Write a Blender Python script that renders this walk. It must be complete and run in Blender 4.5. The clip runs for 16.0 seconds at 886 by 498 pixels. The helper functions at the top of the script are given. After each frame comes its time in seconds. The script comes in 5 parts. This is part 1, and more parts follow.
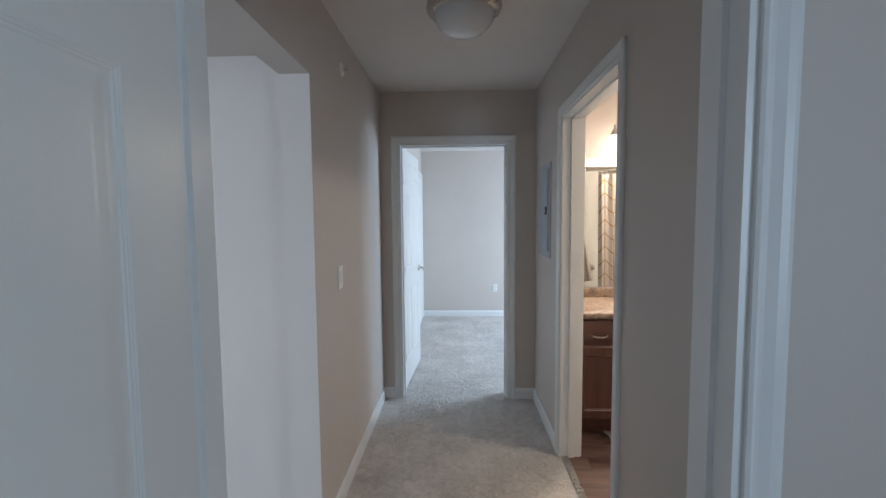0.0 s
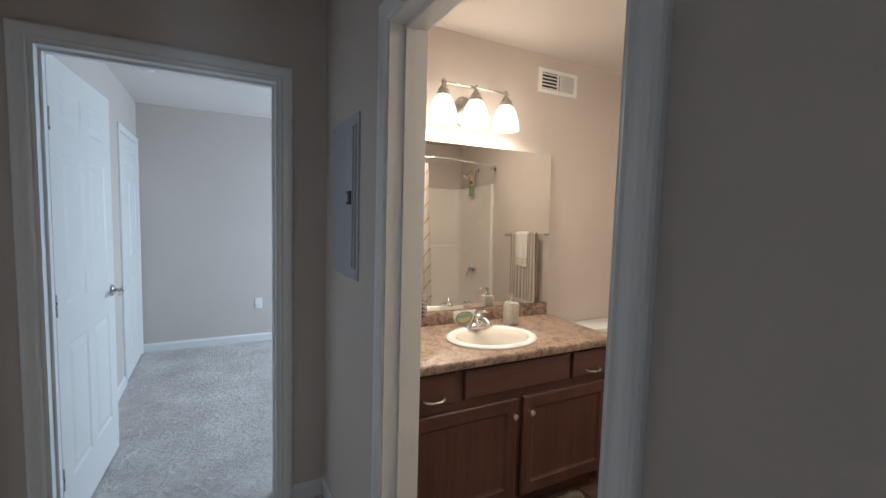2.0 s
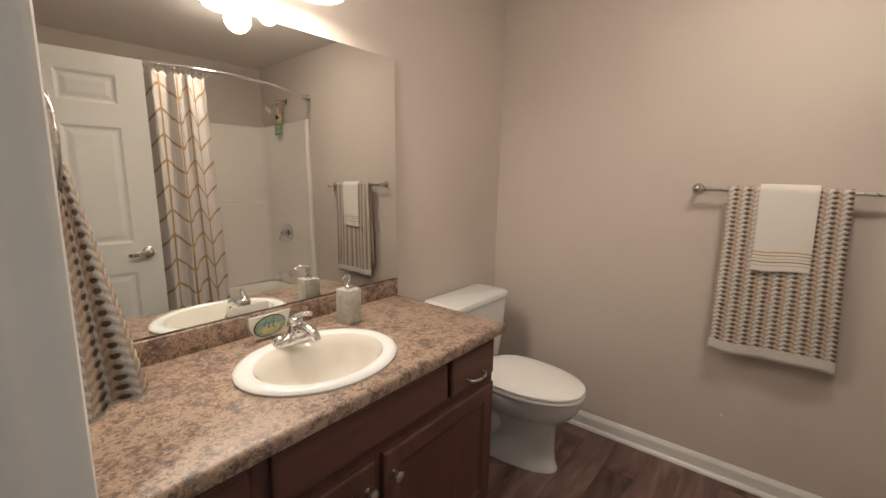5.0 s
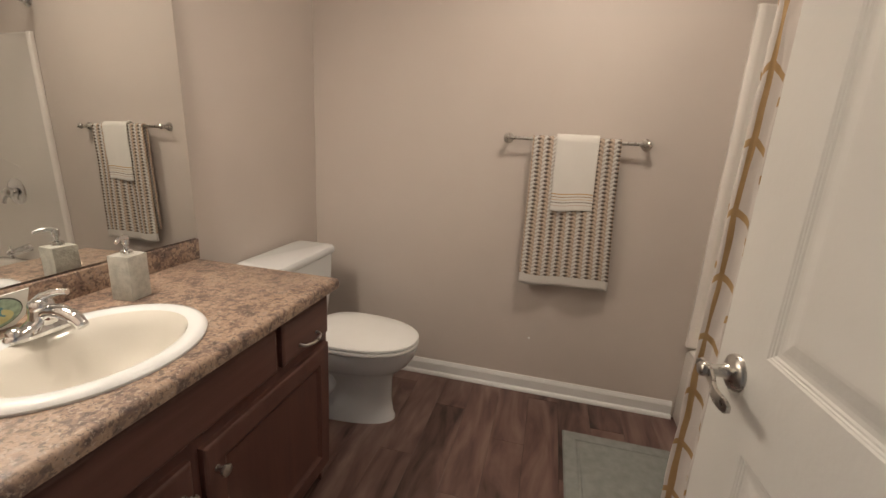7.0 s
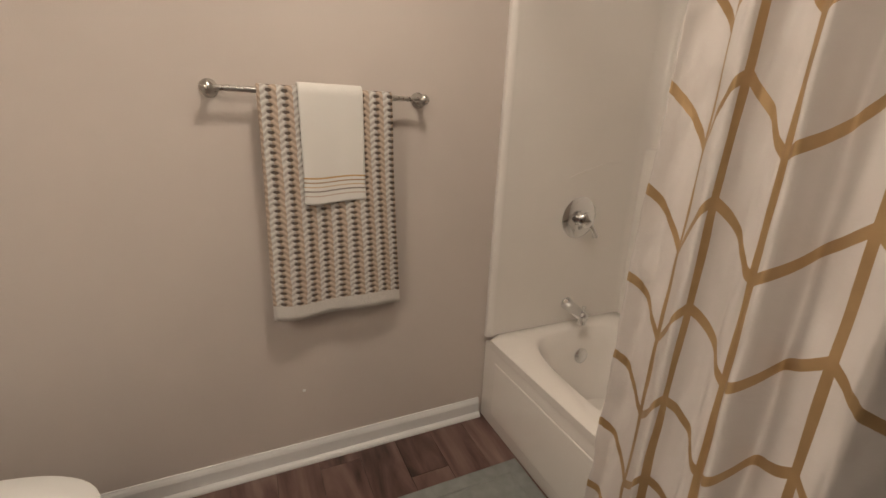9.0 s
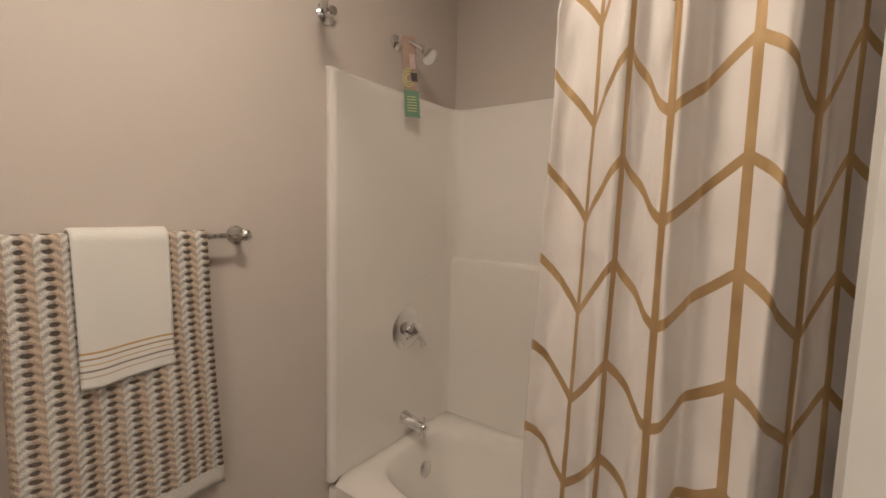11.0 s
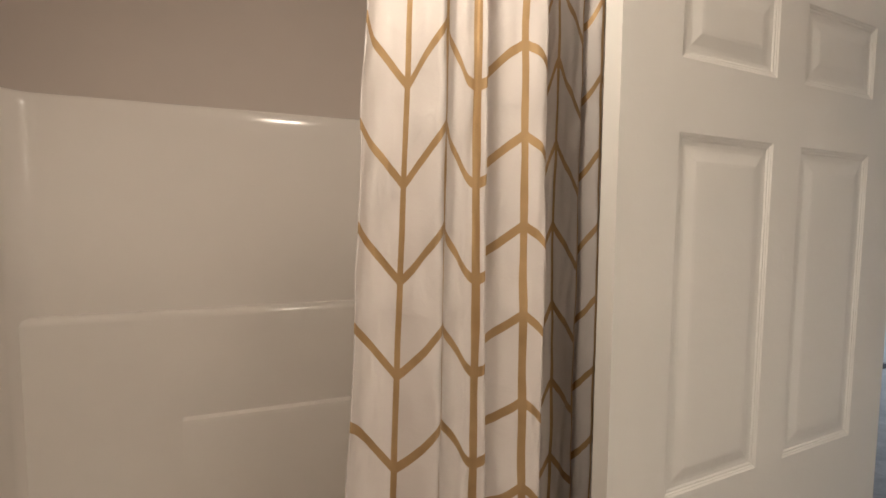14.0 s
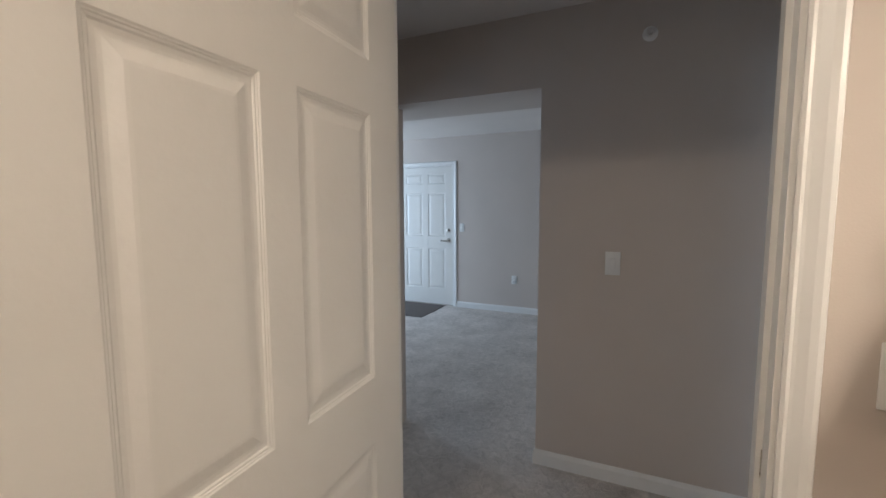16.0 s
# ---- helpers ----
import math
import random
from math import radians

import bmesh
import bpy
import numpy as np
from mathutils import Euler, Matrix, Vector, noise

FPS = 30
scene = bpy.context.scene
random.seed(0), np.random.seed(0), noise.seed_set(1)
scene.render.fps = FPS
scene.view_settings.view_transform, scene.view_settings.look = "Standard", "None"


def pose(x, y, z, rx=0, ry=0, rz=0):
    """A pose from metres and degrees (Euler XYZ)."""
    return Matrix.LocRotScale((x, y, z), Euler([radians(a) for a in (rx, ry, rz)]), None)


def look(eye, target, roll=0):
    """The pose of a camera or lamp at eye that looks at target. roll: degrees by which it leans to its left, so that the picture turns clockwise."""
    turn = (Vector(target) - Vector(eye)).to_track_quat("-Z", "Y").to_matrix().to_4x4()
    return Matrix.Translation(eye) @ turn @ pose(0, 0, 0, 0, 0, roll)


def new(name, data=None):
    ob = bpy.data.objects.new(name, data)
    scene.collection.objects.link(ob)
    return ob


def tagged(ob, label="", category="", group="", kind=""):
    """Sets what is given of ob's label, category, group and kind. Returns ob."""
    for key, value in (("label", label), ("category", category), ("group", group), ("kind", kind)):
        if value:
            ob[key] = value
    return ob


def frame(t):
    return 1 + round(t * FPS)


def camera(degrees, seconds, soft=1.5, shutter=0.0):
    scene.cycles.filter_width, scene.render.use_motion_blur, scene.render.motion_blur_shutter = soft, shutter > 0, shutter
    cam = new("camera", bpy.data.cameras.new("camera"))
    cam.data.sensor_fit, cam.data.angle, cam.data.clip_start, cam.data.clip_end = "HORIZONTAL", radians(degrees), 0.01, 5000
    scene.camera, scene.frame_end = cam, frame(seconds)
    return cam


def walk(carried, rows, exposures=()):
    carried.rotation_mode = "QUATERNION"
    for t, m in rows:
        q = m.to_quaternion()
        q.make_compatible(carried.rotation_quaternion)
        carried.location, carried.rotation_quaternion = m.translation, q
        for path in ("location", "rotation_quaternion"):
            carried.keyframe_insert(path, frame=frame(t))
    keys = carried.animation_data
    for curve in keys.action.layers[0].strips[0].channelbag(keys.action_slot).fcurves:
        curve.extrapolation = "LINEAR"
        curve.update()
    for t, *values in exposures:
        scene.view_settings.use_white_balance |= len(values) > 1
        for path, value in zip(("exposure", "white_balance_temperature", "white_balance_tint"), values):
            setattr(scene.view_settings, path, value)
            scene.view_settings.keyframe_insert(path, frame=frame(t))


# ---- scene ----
cam = camera(92.0, 16.0)
PATH = [
    (0, (0.017, -0.030, 1.452), (-0.058, 1.963, 1.312), -0.5),
    (0.5, (0.004, 0.314, 1.444), (0.162, 2.303, 1.302), 0.1),
    (1, (0.040, 0.642, 1.446), (0.456, 2.593, 1.298), 0.4),
    (1.5, (0.094, 0.939, 1.445), (0.750, 2.824, 1.296), 0.9),
    (2, (0.146, 1.227, 1.443), (1.078, 2.987, 1.288), 1.6),
    (2.5, (0.224, 1.474, 1.446), (1.420, 3.069, 1.288), 1.7),
    (3, (0.338, 1.685, 1.453), (1.683, 3.158, 1.299), 1.6),
    (3.2, (0.381, 1.763, 1.450), (1.779, 3.185, 1.299), 1.6),
    (5.3, (0.685, 1.984, 1.371), (2.245, 3.161, 0.946), 1.3),
    (5.5, (0.691, 1.992, 1.37), (2.259, 3.131, 0.878), 1.3),
    (6, (0.682, 2.018, 1.348), (2.335, 3.004, 0.804), 2.0),
    (6.5, (0.687, 2.05, 1.325), (2.483, 2.759, 0.802), 2.9),
    (7, (0.739, 2.072, 1.315), (2.623, 2.522, 0.814), 3.2),
    (7.5, (0.911, 2.091, 1.291), (2.836, 2.293, 0.788), 2.6),
    (8, (1.134, 2.104, 1.283), (3.058, 2.023, 0.745), 2.0),
    (8.2, (1.218, 2.14, 1.28), (3.121, 1.902, 0.716), 2.2),
    (10.3, (1.66, 2.265, 1.323), (3.001, 0.832, 0.935), 1.8),
    (10.5, (1.665, 2.285, 1.352), (2.955, 0.793, 1.022), 2.0),
    (11, (1.664, 2.324, 1.421), (2.834, 0.713, 1.238), 1.4),
    (11.5, (1.68, 2.341, 1.477), (2.706, 0.626, 1.402), 0.4),
    (12, (1.738, 2.332, 1.514), (2.567, 0.513, 1.491), -0.2),
    (12.5, (1.832, 2.264, 1.517), (2.394, 0.345, 1.464), -0.4),
    (13, (1.928, 2.227, 1.521), (2.157, 0.243, 1.412), -0.1),
    (13.5, (1.999, 2.248, 1.511), (1.808, 0.26, 1.395), 0.4),
    (14, (2.05, 2.279, 1.508), (1.389, 0.397, 1.376), 0.4),
    (14.5, (2.053, 2.319, 1.492), (0.994, 0.629, 1.349), -0.1),
    (15, (2.001, 2.329, 1.477), (0.607, 0.906, 1.297), -0.1),
    (15.5, (1.877, 2.31, 1.458), (0.239, 1.18, 1.258), -0.3),
    (16, (1.703, 2.277, 1.438), (-0.101, 1.434, 1.247), -0.2),
]
EXPOSURES = [(0, 0.74), (0.5, 0.45), (1, 0.32), (2.5, 0.22), (3.2, 0.12), (5.5, 0.03), (8, 0.05), (10.5, 0.0), (12, -0.06), (14, -0.04), (15, 0.05), (16, 0.05)]
walk(cam, [(t, look(eye, target, roll)) for t, eye, target, roll in PATH], EXPOSURES)


# ---------- world, sun, large lights ----------
world = bpy.data.worlds.new("world")
scene.world = world
world.use_nodes = True
wn = world.node_tree
sky = wn.nodes.new("ShaderNodeTexSky")
sky.sky_type, sky.sun_disc = "NISHITA", False
sky.sun_elevation, sky.sun_rotation = radians(40), radians(200)
wn.links.new(sky.outputs[0], wn.nodes["Background"].inputs[0])
wn.nodes["Background"].inputs[1].default_value = 0.1


def lamp(name, kind, m, energy, color, **more):
    data = bpy.data.lights.new(name, kind)
    data.energy, data.color = energy, color
    if kind == "AREA":
        data.shape, data.size, data.size_y = "RECTANGLE", more["size"], more["size_y"]
    else:
        data.shadow_soft_size = more["radius"]
    ob = new(name, data)
    ob.matrix_world = m
    return ob


DAY = (0.565, 0.762, 1.0)
WARM = (1.0, 0.865, 0.712)
# daylight at unseen window openings of the three carpeted rooms
lamp("bedroom_window_light", "AREA", look((2.95, 5.0, 1.45), (0.0, 5.0, -0.3)), 70, DAY, size=1.5, size_y=1.3)
# these two windows are assumed, sited and aimed to balance light on the walls
lamp("living_assumed_window_light", "AREA", look((-2.6, -3.55, 1.45), (-4.3, -2.1, 0.6)), 124, DAY, size=1.8, size_y=1.4)
lamp("front_room_assumed_window_light", "AREA", look((1.74, -1.5, 1.45), (-0.4, -0.6, 1.1)), 15, DAY, size=1.3, size_y=1.3)

# bathroom bulbs: three in the vanity fixture, one in the ceiling fixture
lamp("ceiling_bulb_light", "POINT", pose(2.04, 1.93, 2.335), 10.5, WARM, radius=0.075)
lamp("ceiling_lens_light", "AREA", pose(2.04, 1.93, 2.385), 6.3, WARM, size=0.20, size_y=0.20)
for lx in (1.168, 1.362, 1.558):
    lamp("vanity_bulb_light", "POINT", pose(lx, 3.13, 1.935), 1.05, WARM, radius=0.035)
    lamp("shade_opening_light", "AREA", pose(lx, 3.19, 1.916), 3.0, WARM, size=0.11, size_y=0.11)

# ---------- materials ----------


def material(name, color, rough=0.6, metal=0.0, spec=0.5, vary=0.0, vary_scale=6.0, grain=0.0, grain_scale=150.0, coat=0.0):
    """A surface with a broad colour variation, a fine relief and an uneven gloss."""
    mat = bpy.data.materials.new(name)
    mat.use_nodes = True
    nt = mat.node_tree
    b = nt.nodes["Principled BSDF"]
    b.inputs["Base Color"].default_value = (*color, 1)
    b.inputs["Roughness"].default_value = rough
    b.inputs["Metallic"].default_value = metal
    b.inputs["Specular IOR Level"].default_value = spec
    b.inputs["Coat Weight"].default_value = coat
    tc = nt.nodes.new("ShaderNodeTexCoord")
    if vary:
        n = nt.nodes.new("ShaderNodeTexNoise")
        n.inputs["Scale"].default_value, n.inputs["Detail"].default_value = vary_scale, 5
        nt.links.new(tc.outputs["Object"], n.inputs["Vector"])
        r = nt.nodes.new("ShaderNodeValToRGB")
        r.color_ramp.elements[0].position, r.color_ramp.elements[1].position = 0.3, 0.7
        r.color_ramp.elements[0].color = (*[c * (1 - vary) for c in color], 1)
        r.color_ramp.elements[1].color = (*[min(1, c * (1 + vary)) for c in color], 1)
        nt.links.new(n.outputs["Fac"], r.inputs["Fac"])
        nt.links.new(r.outputs["Color"], b.inputs["Base Color"])
        mr = nt.nodes.new("ShaderNodeMapRange")
        mr.inputs["To Min"].default_value, mr.inputs["To Max"].default_value = rough * 0.85, min(1, rough * 1.15)
        nt.links.new(n.outputs["Fac"], mr.inputs["Value"])
        nt.links.new(mr.outputs["Result"], b.inputs["Roughness"])
    if grain:
        n2 = nt.nodes.new("ShaderNodeTexNoise")
        n2.inputs["Scale"].default_value, n2.inputs["Detail"].default_value = grain_scale, 3
        nt.links.new(tc.outputs["Object"], n2.inputs["Vector"])
        bump = nt.nodes.new("ShaderNodeBump")
        bump.inputs["Strength"].default_value, bump.inputs["Distance"].default_value = grain, 0.004
        nt.links.new(n2.outputs["Fac"], bump.inputs["Height"])
        nt.links.new(bump.outputs["Normal"], b.inputs["Normal"])
    return mat


def ramp(nt, stops):
    r = nt.nodes.new("ShaderNodeValToRGB")
    els = r.color_ramp.elements
    while len(els) < len(stops):
        els.new(0.5)
    for e, (p, c) in zip(els, stops):
        e.position, e.color = p, (*c, 1)
    return r


def calc(nt, op, a, b=None, c=None):
    n = nt.nodes.new("ShaderNodeMath")
    n.operation = op
    for i, v in enumerate((a, b, c)):
        if v is None:
            continue
        if isinstance(v, (int, float)):
            n.inputs[i].default_value = v
        else:
            nt.links.new(v, n.inputs[i])
    return n.outputs[0]


WALL = material("greige_wall_paint", (0.585, 0.522, 0.476), 0.62, vary=0.025, vary_scale=2.2, grain=0.10, grain_scale=220)
CEIL = material("ceiling_paint", (0.73, 0.68, 0.64), 0.9, vary=0.02, vary_scale=3, grain=0.35, grain_scale=90)
TRIM = material("white_trim_paint", (0.76, 0.76, 0.75), 0.32, vary=0.015, vary_scale=9, grain=0.04, grain_scale=60)
DOORW = material("white_door_paint", (0.74, 0.73, 0.70), 0.36, vary=0.015, vary_scale=5, grain=0.10, grain_scale=70)
PORC = material("white_porcelain", (0.735, 0.755, 0.765), 0.10, vary=0.01, vary_scale=4, coat=0.3)
BASIN = material("bisque_porcelain", (0.70, 0.675, 0.615), 0.12, vary=0.015, vary_scale=4, coat=0.3)
TUBW = material("white_acrylic", (0.85, 0.81, 0.765), 0.16, vary=0.015, vary_scale=3, grain=0.015, grain_scale=8, coat=0.2)
CHROME = material("polished_chrome", (0.78, 0.79, 0.80), 0.07, 1.0)
NICKEL = material("brushed_nickel", (0.55, 0.53, 0.50), 0.28, 1.0, vary=0.06, vary_scale=60)
PLASTIC = material("white_plastic", (0.80, 0.80, 0.785), 0.35, vary=0.01, vary_scale=20)
# near-black colour that stands for the shade in gaps and holes
DARK = material("dark_gap_shade", (0.03, 0.03, 0.03), 0.8)
GREY = material("grey_panel_enamel", (0.40, 0.43, 0.47), 0.38, 0.0, vary=0.03, vary_scale=8)
MIRROR = material("mirror_glass", (0.86, 0.87, 0.85), 0.0, 1.0)


# ---------- carpet and floor materials ----------


def carpet_material():
    mat = bpy.data.materials.new("grey_carpet_pile")
    mat.use_nodes = True
    nt = mat.node_tree
    b = nt.nodes["Principled BSDF"]
    b.inputs["Roughness"].default_value = 1.0
    b.inputs["Specular IOR Level"].default_value = 0.1
    tc = nt.nodes.new("ShaderNodeTexCoord")
    big, mid, fine = (nt.nodes.new("ShaderNodeTexNoise") for _ in range(3))
    for n, s, d in ((big, 3.2, 2), (mid, 21, 4), (fine, 150, 2)):
        n.inputs["Scale"].default_value, n.inputs["Detail"].default_value = s, d
        nt.links.new(tc.outputs["Object"], n.inputs["Vector"])
    mid.inputs["Distortion"].default_value = 1.2
    r = ramp(nt, ((0.28, (0.38, 0.353, 0.330)), (0.72, (0.77, 0.721, 0.682))))
    k = calc(nt, "ADD", calc(nt, "MULTIPLY", big.outputs["Fac"], 0.40), calc(nt, "ADD", calc(nt, "MULTIPLY", mid.outputs["Fac"], 0.42), calc(nt, "MULTIPLY", fine.outputs["Fac"], 0.18)))
    nt.links.new(k, r.inputs["Fac"])
    nt.links.new(r.outputs["Color"], b.inputs["Base Color"])
    bump = nt.nodes.new("ShaderNodeBump")
    bump.inputs["Strength"].default_value, bump.inputs["Distance"].default_value = 0.75, 0.02
    nt.links.new(calc(nt, "ADD", mid.outputs["Fac"], calc(nt, "MULTIPLY", fine.outputs["Fac"], 0.5)), bump.inputs["Height"])
    nt.links.new(bump.outputs["Normal"], b.inputs["Normal"])
    return mat


CARPET = carpet_material()


def plank_material():
    mat = bpy.data.materials.new("dark_wood_plank")
    mat.use_nodes = True
    nt = mat.node_tree
    b = nt.nodes["Principled BSDF"]
    tc = nt.nodes.new("ShaderNodeTexCoord")
    info = nt.nodes.new("ShaderNodeObjectInfo")
    mp = nt.nodes.new("ShaderNodeMapping")
    mp.inputs["Scale"].default_value = (0.85, 3.4, 3.4)
    off = nt.nodes.new("ShaderNodeCombineXYZ")
    nt.links.new(calc(nt, "MULTIPLY", info.outputs["Random"], 37.0), off.inputs["X"])
    nt.links.new(tc.outputs["Object"], mp.inputs["Vector"])
    nt.links.new(off.outputs[0], mp.inputs["Location"])
    n = nt.nodes.new("ShaderNodeTexNoise")
    n.inputs["Scale"].default_value, n.inputs["Detail"].default_value, n.inputs["Distortion"].default_value = 2.1, 7, 1.6
    nt.links.new(mp.outputs[0], n.inputs["Vector"])
    n2 = nt.nodes.new("ShaderNodeTexNoise")
    n2.inputs["Scale"].default_value, n2.inputs["Detail"].default_value = 9, 6
    nt.links.new(mp.outputs[0], n2.inputs["Vector"])
    k = calc(nt, "ADD", calc(nt, "MULTIPLY", n.outputs["Fac"], 0.78), calc(nt, "MULTIPLY", n2.outputs["Fac"], 0.22))
    k = calc(nt, "ADD", k, calc(nt, "MULTIPLY", calc(nt, "SUBTRACT", info.outputs["Random"], 0.5), 0.16))
    r = ramp(nt, ((0.31, (0.026, 0.014, 0.012)), (0.39, (0.085, 0.046, 0.039)), (0.50, (0.140, 0.080, 0.068)), (0.62, (0.190, 0.122, 0.104)), (0.76, (0.255, 0.180, 0.155))))
    nt.links.new(k, r.inputs["Fac"])
    nt.links.new(r.outputs["Color"], b.inputs["Base Color"])
    nt.links.new(calc(nt, "MULTIPLY_ADD", n2.outputs["Fac"], 0.25, 0.36), b.inputs["Roughness"])
    bump = nt.nodes.new("ShaderNodeBump")
    bump.inputs["Strength"].default_value, bump.inputs["Distance"].default_value = 0.25, 0.002
    nt.links.new(n2.outputs["Fac"], bump.inputs["Height"])
    nt.links.new(bump.outputs["Normal"], b.inputs["Normal"])
    return mat


PLANK = plank_material()

# ---------- mesh helpers ----------


def bx(bm, x0, y0, z0, x1, y1, z1):
    """A box between two corners, added to bm; returns its vertices."""
    vs = [bm.verts.new((x, y, z)) for x in (x0, x1) for y in (y0, y1) for z in (z0, z1)]
    for f in ((0, 1, 3, 2), (4, 6, 7, 5), (0, 4, 5, 1), (2, 3, 7, 6), (0, 2, 6, 4), (1, 5, 7, 3)):
        bm.faces.new([vs[i] for i in f])
    return vs


def soften(bm, width, segments=2):
    bmesh.ops.recalc_face_normals(bm, faces=bm.faces)
    es = [e for e in bm.edges if len(e.link_faces) == 2 and e.calc_face_angle(0) > 0.6]
    bmesh.ops.bevel(bm, geom=es, offset=width, segments=segments, affect="EDGES", profile=0.6)
    return bm


def rbox(x0, y0, z0, x1, y1, z1, r=0.004, segments=2):
    bm = bmesh.new()
    bx(bm, x0, y0, z0, x1, y1, z1)
    return soften(bm, r, segments)


def rings(bm, loops, closed=True, cap_start=True, cap_end=True):
    """Skins a run of point loops of one length."""
    rows = [[bm.verts.new(p) for p in loop] for loop in loops]
    n = len(rows[0])
    for a, b in zip(rows, rows[1:]):
        for i in range(n if closed else n - 1):
            j = (i + 1) % n
            bm.faces.new((a[i], a[j], b[j], b[i]))
    if cap_start:
        bm.faces.new(rows[0][::-1])
    if cap_end:
        bm.faces.new(rows[-1])
    return rows


def lathe(profile, n=32, m=None, cap_start=True, cap_end=True, bm=None):
    """Turns (radius, height) pairs about z."""
    bm = bm or bmesh.new()
    m = m or Matrix()
    rings(bm, [[m @ Vector((r * math.cos(2 * math.pi * i / n), r * math.sin(2 * math.pi * i / n), z)) for i in range(n)] for r, z in profile], True, cap_start, cap_end)
    return bm


def tube(pts, radius, n=12, bm=None):
    """A round bar along points; radius may be a list."""
    bm = bm or bmesh.new()
    pts = [Vector(p) for p in pts]
    loops = []
    side = None
    for i, p in enumerate(pts):
        d = (pts[min(i + 1, len(pts) - 1)] - pts[max(i - 1, 0)]).normalized()
        if side is None:
            side = d.orthogonal().normalized()
        side = (side - d * side.dot(d)).normalized()
        up = d.cross(side)
        r = radius[i] if isinstance(radius, (list, tuple)) else radius
        loops.append([p + (side * math.cos(2 * math.pi * k / n) + up * math.sin(2 * math.pi * k / n)) * r for k in range(n)])
    rings(bm, loops)
    return bm


def finish(bm, name, mat, smooth=False):
    bmesh.ops.recalc_face_normals(bm, faces=bm.faces)
    me = bpy.data.meshes.new(name)
    bm.to_mesh(me)
    bm.free()
    me.materials.append(mat)
    if smooth:
        me.shade_smooth()
        me.set_sharp_from_angle(angle=radians(42))
    return me


def part(name, bm, mat, parent, label="", smooth=True, at=None):
    ob = new(name, finish(bm, name, mat, smooth))
    ob.parent = parent
    if at is not None:
        ob.matrix_basis = at
    return tagged(ob, label)


def thing(name, m, label, category, group=""):
    ob = new(name)
    ob.empty_display_size = 0.1
    ob.matrix_world = m
    return tagged(ob, label, category, group)


def structure(name, bm, mat, label="", smooth=False):
    return tagged(new(name, finish(bm, name, mat, smooth)), label, kind="structure")


def blocks(*boxes):
    bm = bmesh.new()
    for b in boxes:
        bx(bm, *b)
    return bm


# ---------- the plan ----------
CH = 2.44                      # ceiling
HL, HR = -0.60, 0.62           # hall sides
BL, BR = 0.745, 2.895          # bathroom sides
BN = 3.335                     # mirror wall
TB, TF = 0.555, 1.335          # tub alcove back and front
D1, D2 = 1.615, 2.524           # bathroom door opening
LW = -0.73                     # far side of the hall's left wall
HDR = 2.06                     # opening head

structure("wall_hall_left", blocks((LW, 1.772, 0, HL, 3.36, CH), (LW, 0.86, HDR, HL, 1.772, CH), (LW, 0.79, 0, HL, 0.86, CH)), WALL, "greige painted hall wall with a wide opening")
structure("wall_hall_right", blocks((HR, 0.79, 0, BL, D1, CH), (HR, D1, 2.045, BL, D2, CH), (HR, D2, 0, BL, 3.36, CH)), WALL, "greige painted wall with the bathroom doorway")
structure("wall_hall_end", blocks((-0.76, 3.36, 0, -0.457, 3.48, CH), (-0.457, 3.36, 2.045, 0.406, 3.48, CH), (0.406, 3.36, 0, 0.745, 3.48, CH)), WALL, "greige painted wall with the bedroom doorway")
structure("wall_entry", blocks((LW, 0.66, 0, -0.476, 0.79, CH), (-0.476, 0.66, 2.045, 0.476, 0.79, CH), (0.476, 0.66, 0, 1.02, 0.79, CH)), WALL, "greige painted wall with a doorway")
structure("wall_mirror_side", blocks((BL, BN, 0, 3.02, 3.48, CH)), WALL, "greige painted bathroom wall")
structure("wall_towel_side", blocks((BR, 0.43, 0, 3.02, BN, CH)), WALL, "greige painted bathroom wall")
structure("wall_tub_end", blocks((1.02, 0.43, 0, 1.14, TF + 0.04, CH)), WALL, "greige painted wall at the end of the tub")
structure("wall_tub_back", blocks((1.14, 0.43, 0, BR, TB, CH)), WALL, "greige painted wall behind the tub")
structure("wall_behind_door", blocks((BL, TF + 0.04, 0, 1.14, TF + 0.14, CH)), WALL, "greige painted wall behind the open door")
structure("wall_bedroom_west", blocks((-0.76, 3.48, 0, -0.53, 6.3, CH)), WALL, "greige painted bedroom wall with a closet")
structure("wall_bedroom_north", blocks((-0.76, 6.3, 0, 3.2, 6.43, CH)), WALL, "greige painted bedroom wall")
structure("wall_bedroom_east", blocks((3.07, 3.36, 0, 3.2, 4.25, CH), (3.07, 5.75, 0, 3.2, 6.3, CH), (3.07, 4.25, 0, 3.2, 5.75, 0.8), (3.07, 4.25, 2.1, 3.2, 5.75, CH)), WALL, "greige painted bedroom window wall")
structure("wall_living_front", blocks((-4.08, -3.8, 0, -3.95, -1.125, CH), (-4.08, -1.125, 2.05, -3.95, -0.20, CH), (-4.08, -0.20, 0, -3.95, 2.06, CH)), WALL, "greige painted wall with the front door")
structure("wall_living_north", blocks((-3.95, 1.94, 0, LW, 2.06, CH)), WALL, "greige painted living room wall")
# the opening is added for the living room's assumed window lamp
structure("wall_living_south", blocks((-3.95, -3.8, 0, -3.5, -3.67, CH), (-1.7, -3.8, 0, HL, -3.67, CH), (-3.5, -3.8, 0, -1.7, -3.67, 0.75), (-3.5, -3.8, 2.15, -1.7, -3.67, CH)), WALL, "greige painted living room wall with an assumed window opening")
structure("wall_living_east", blocks((LW - 0.001, -3.67, 0, HL, 0.66, CH)), WALL, "greige painted dividing wall")
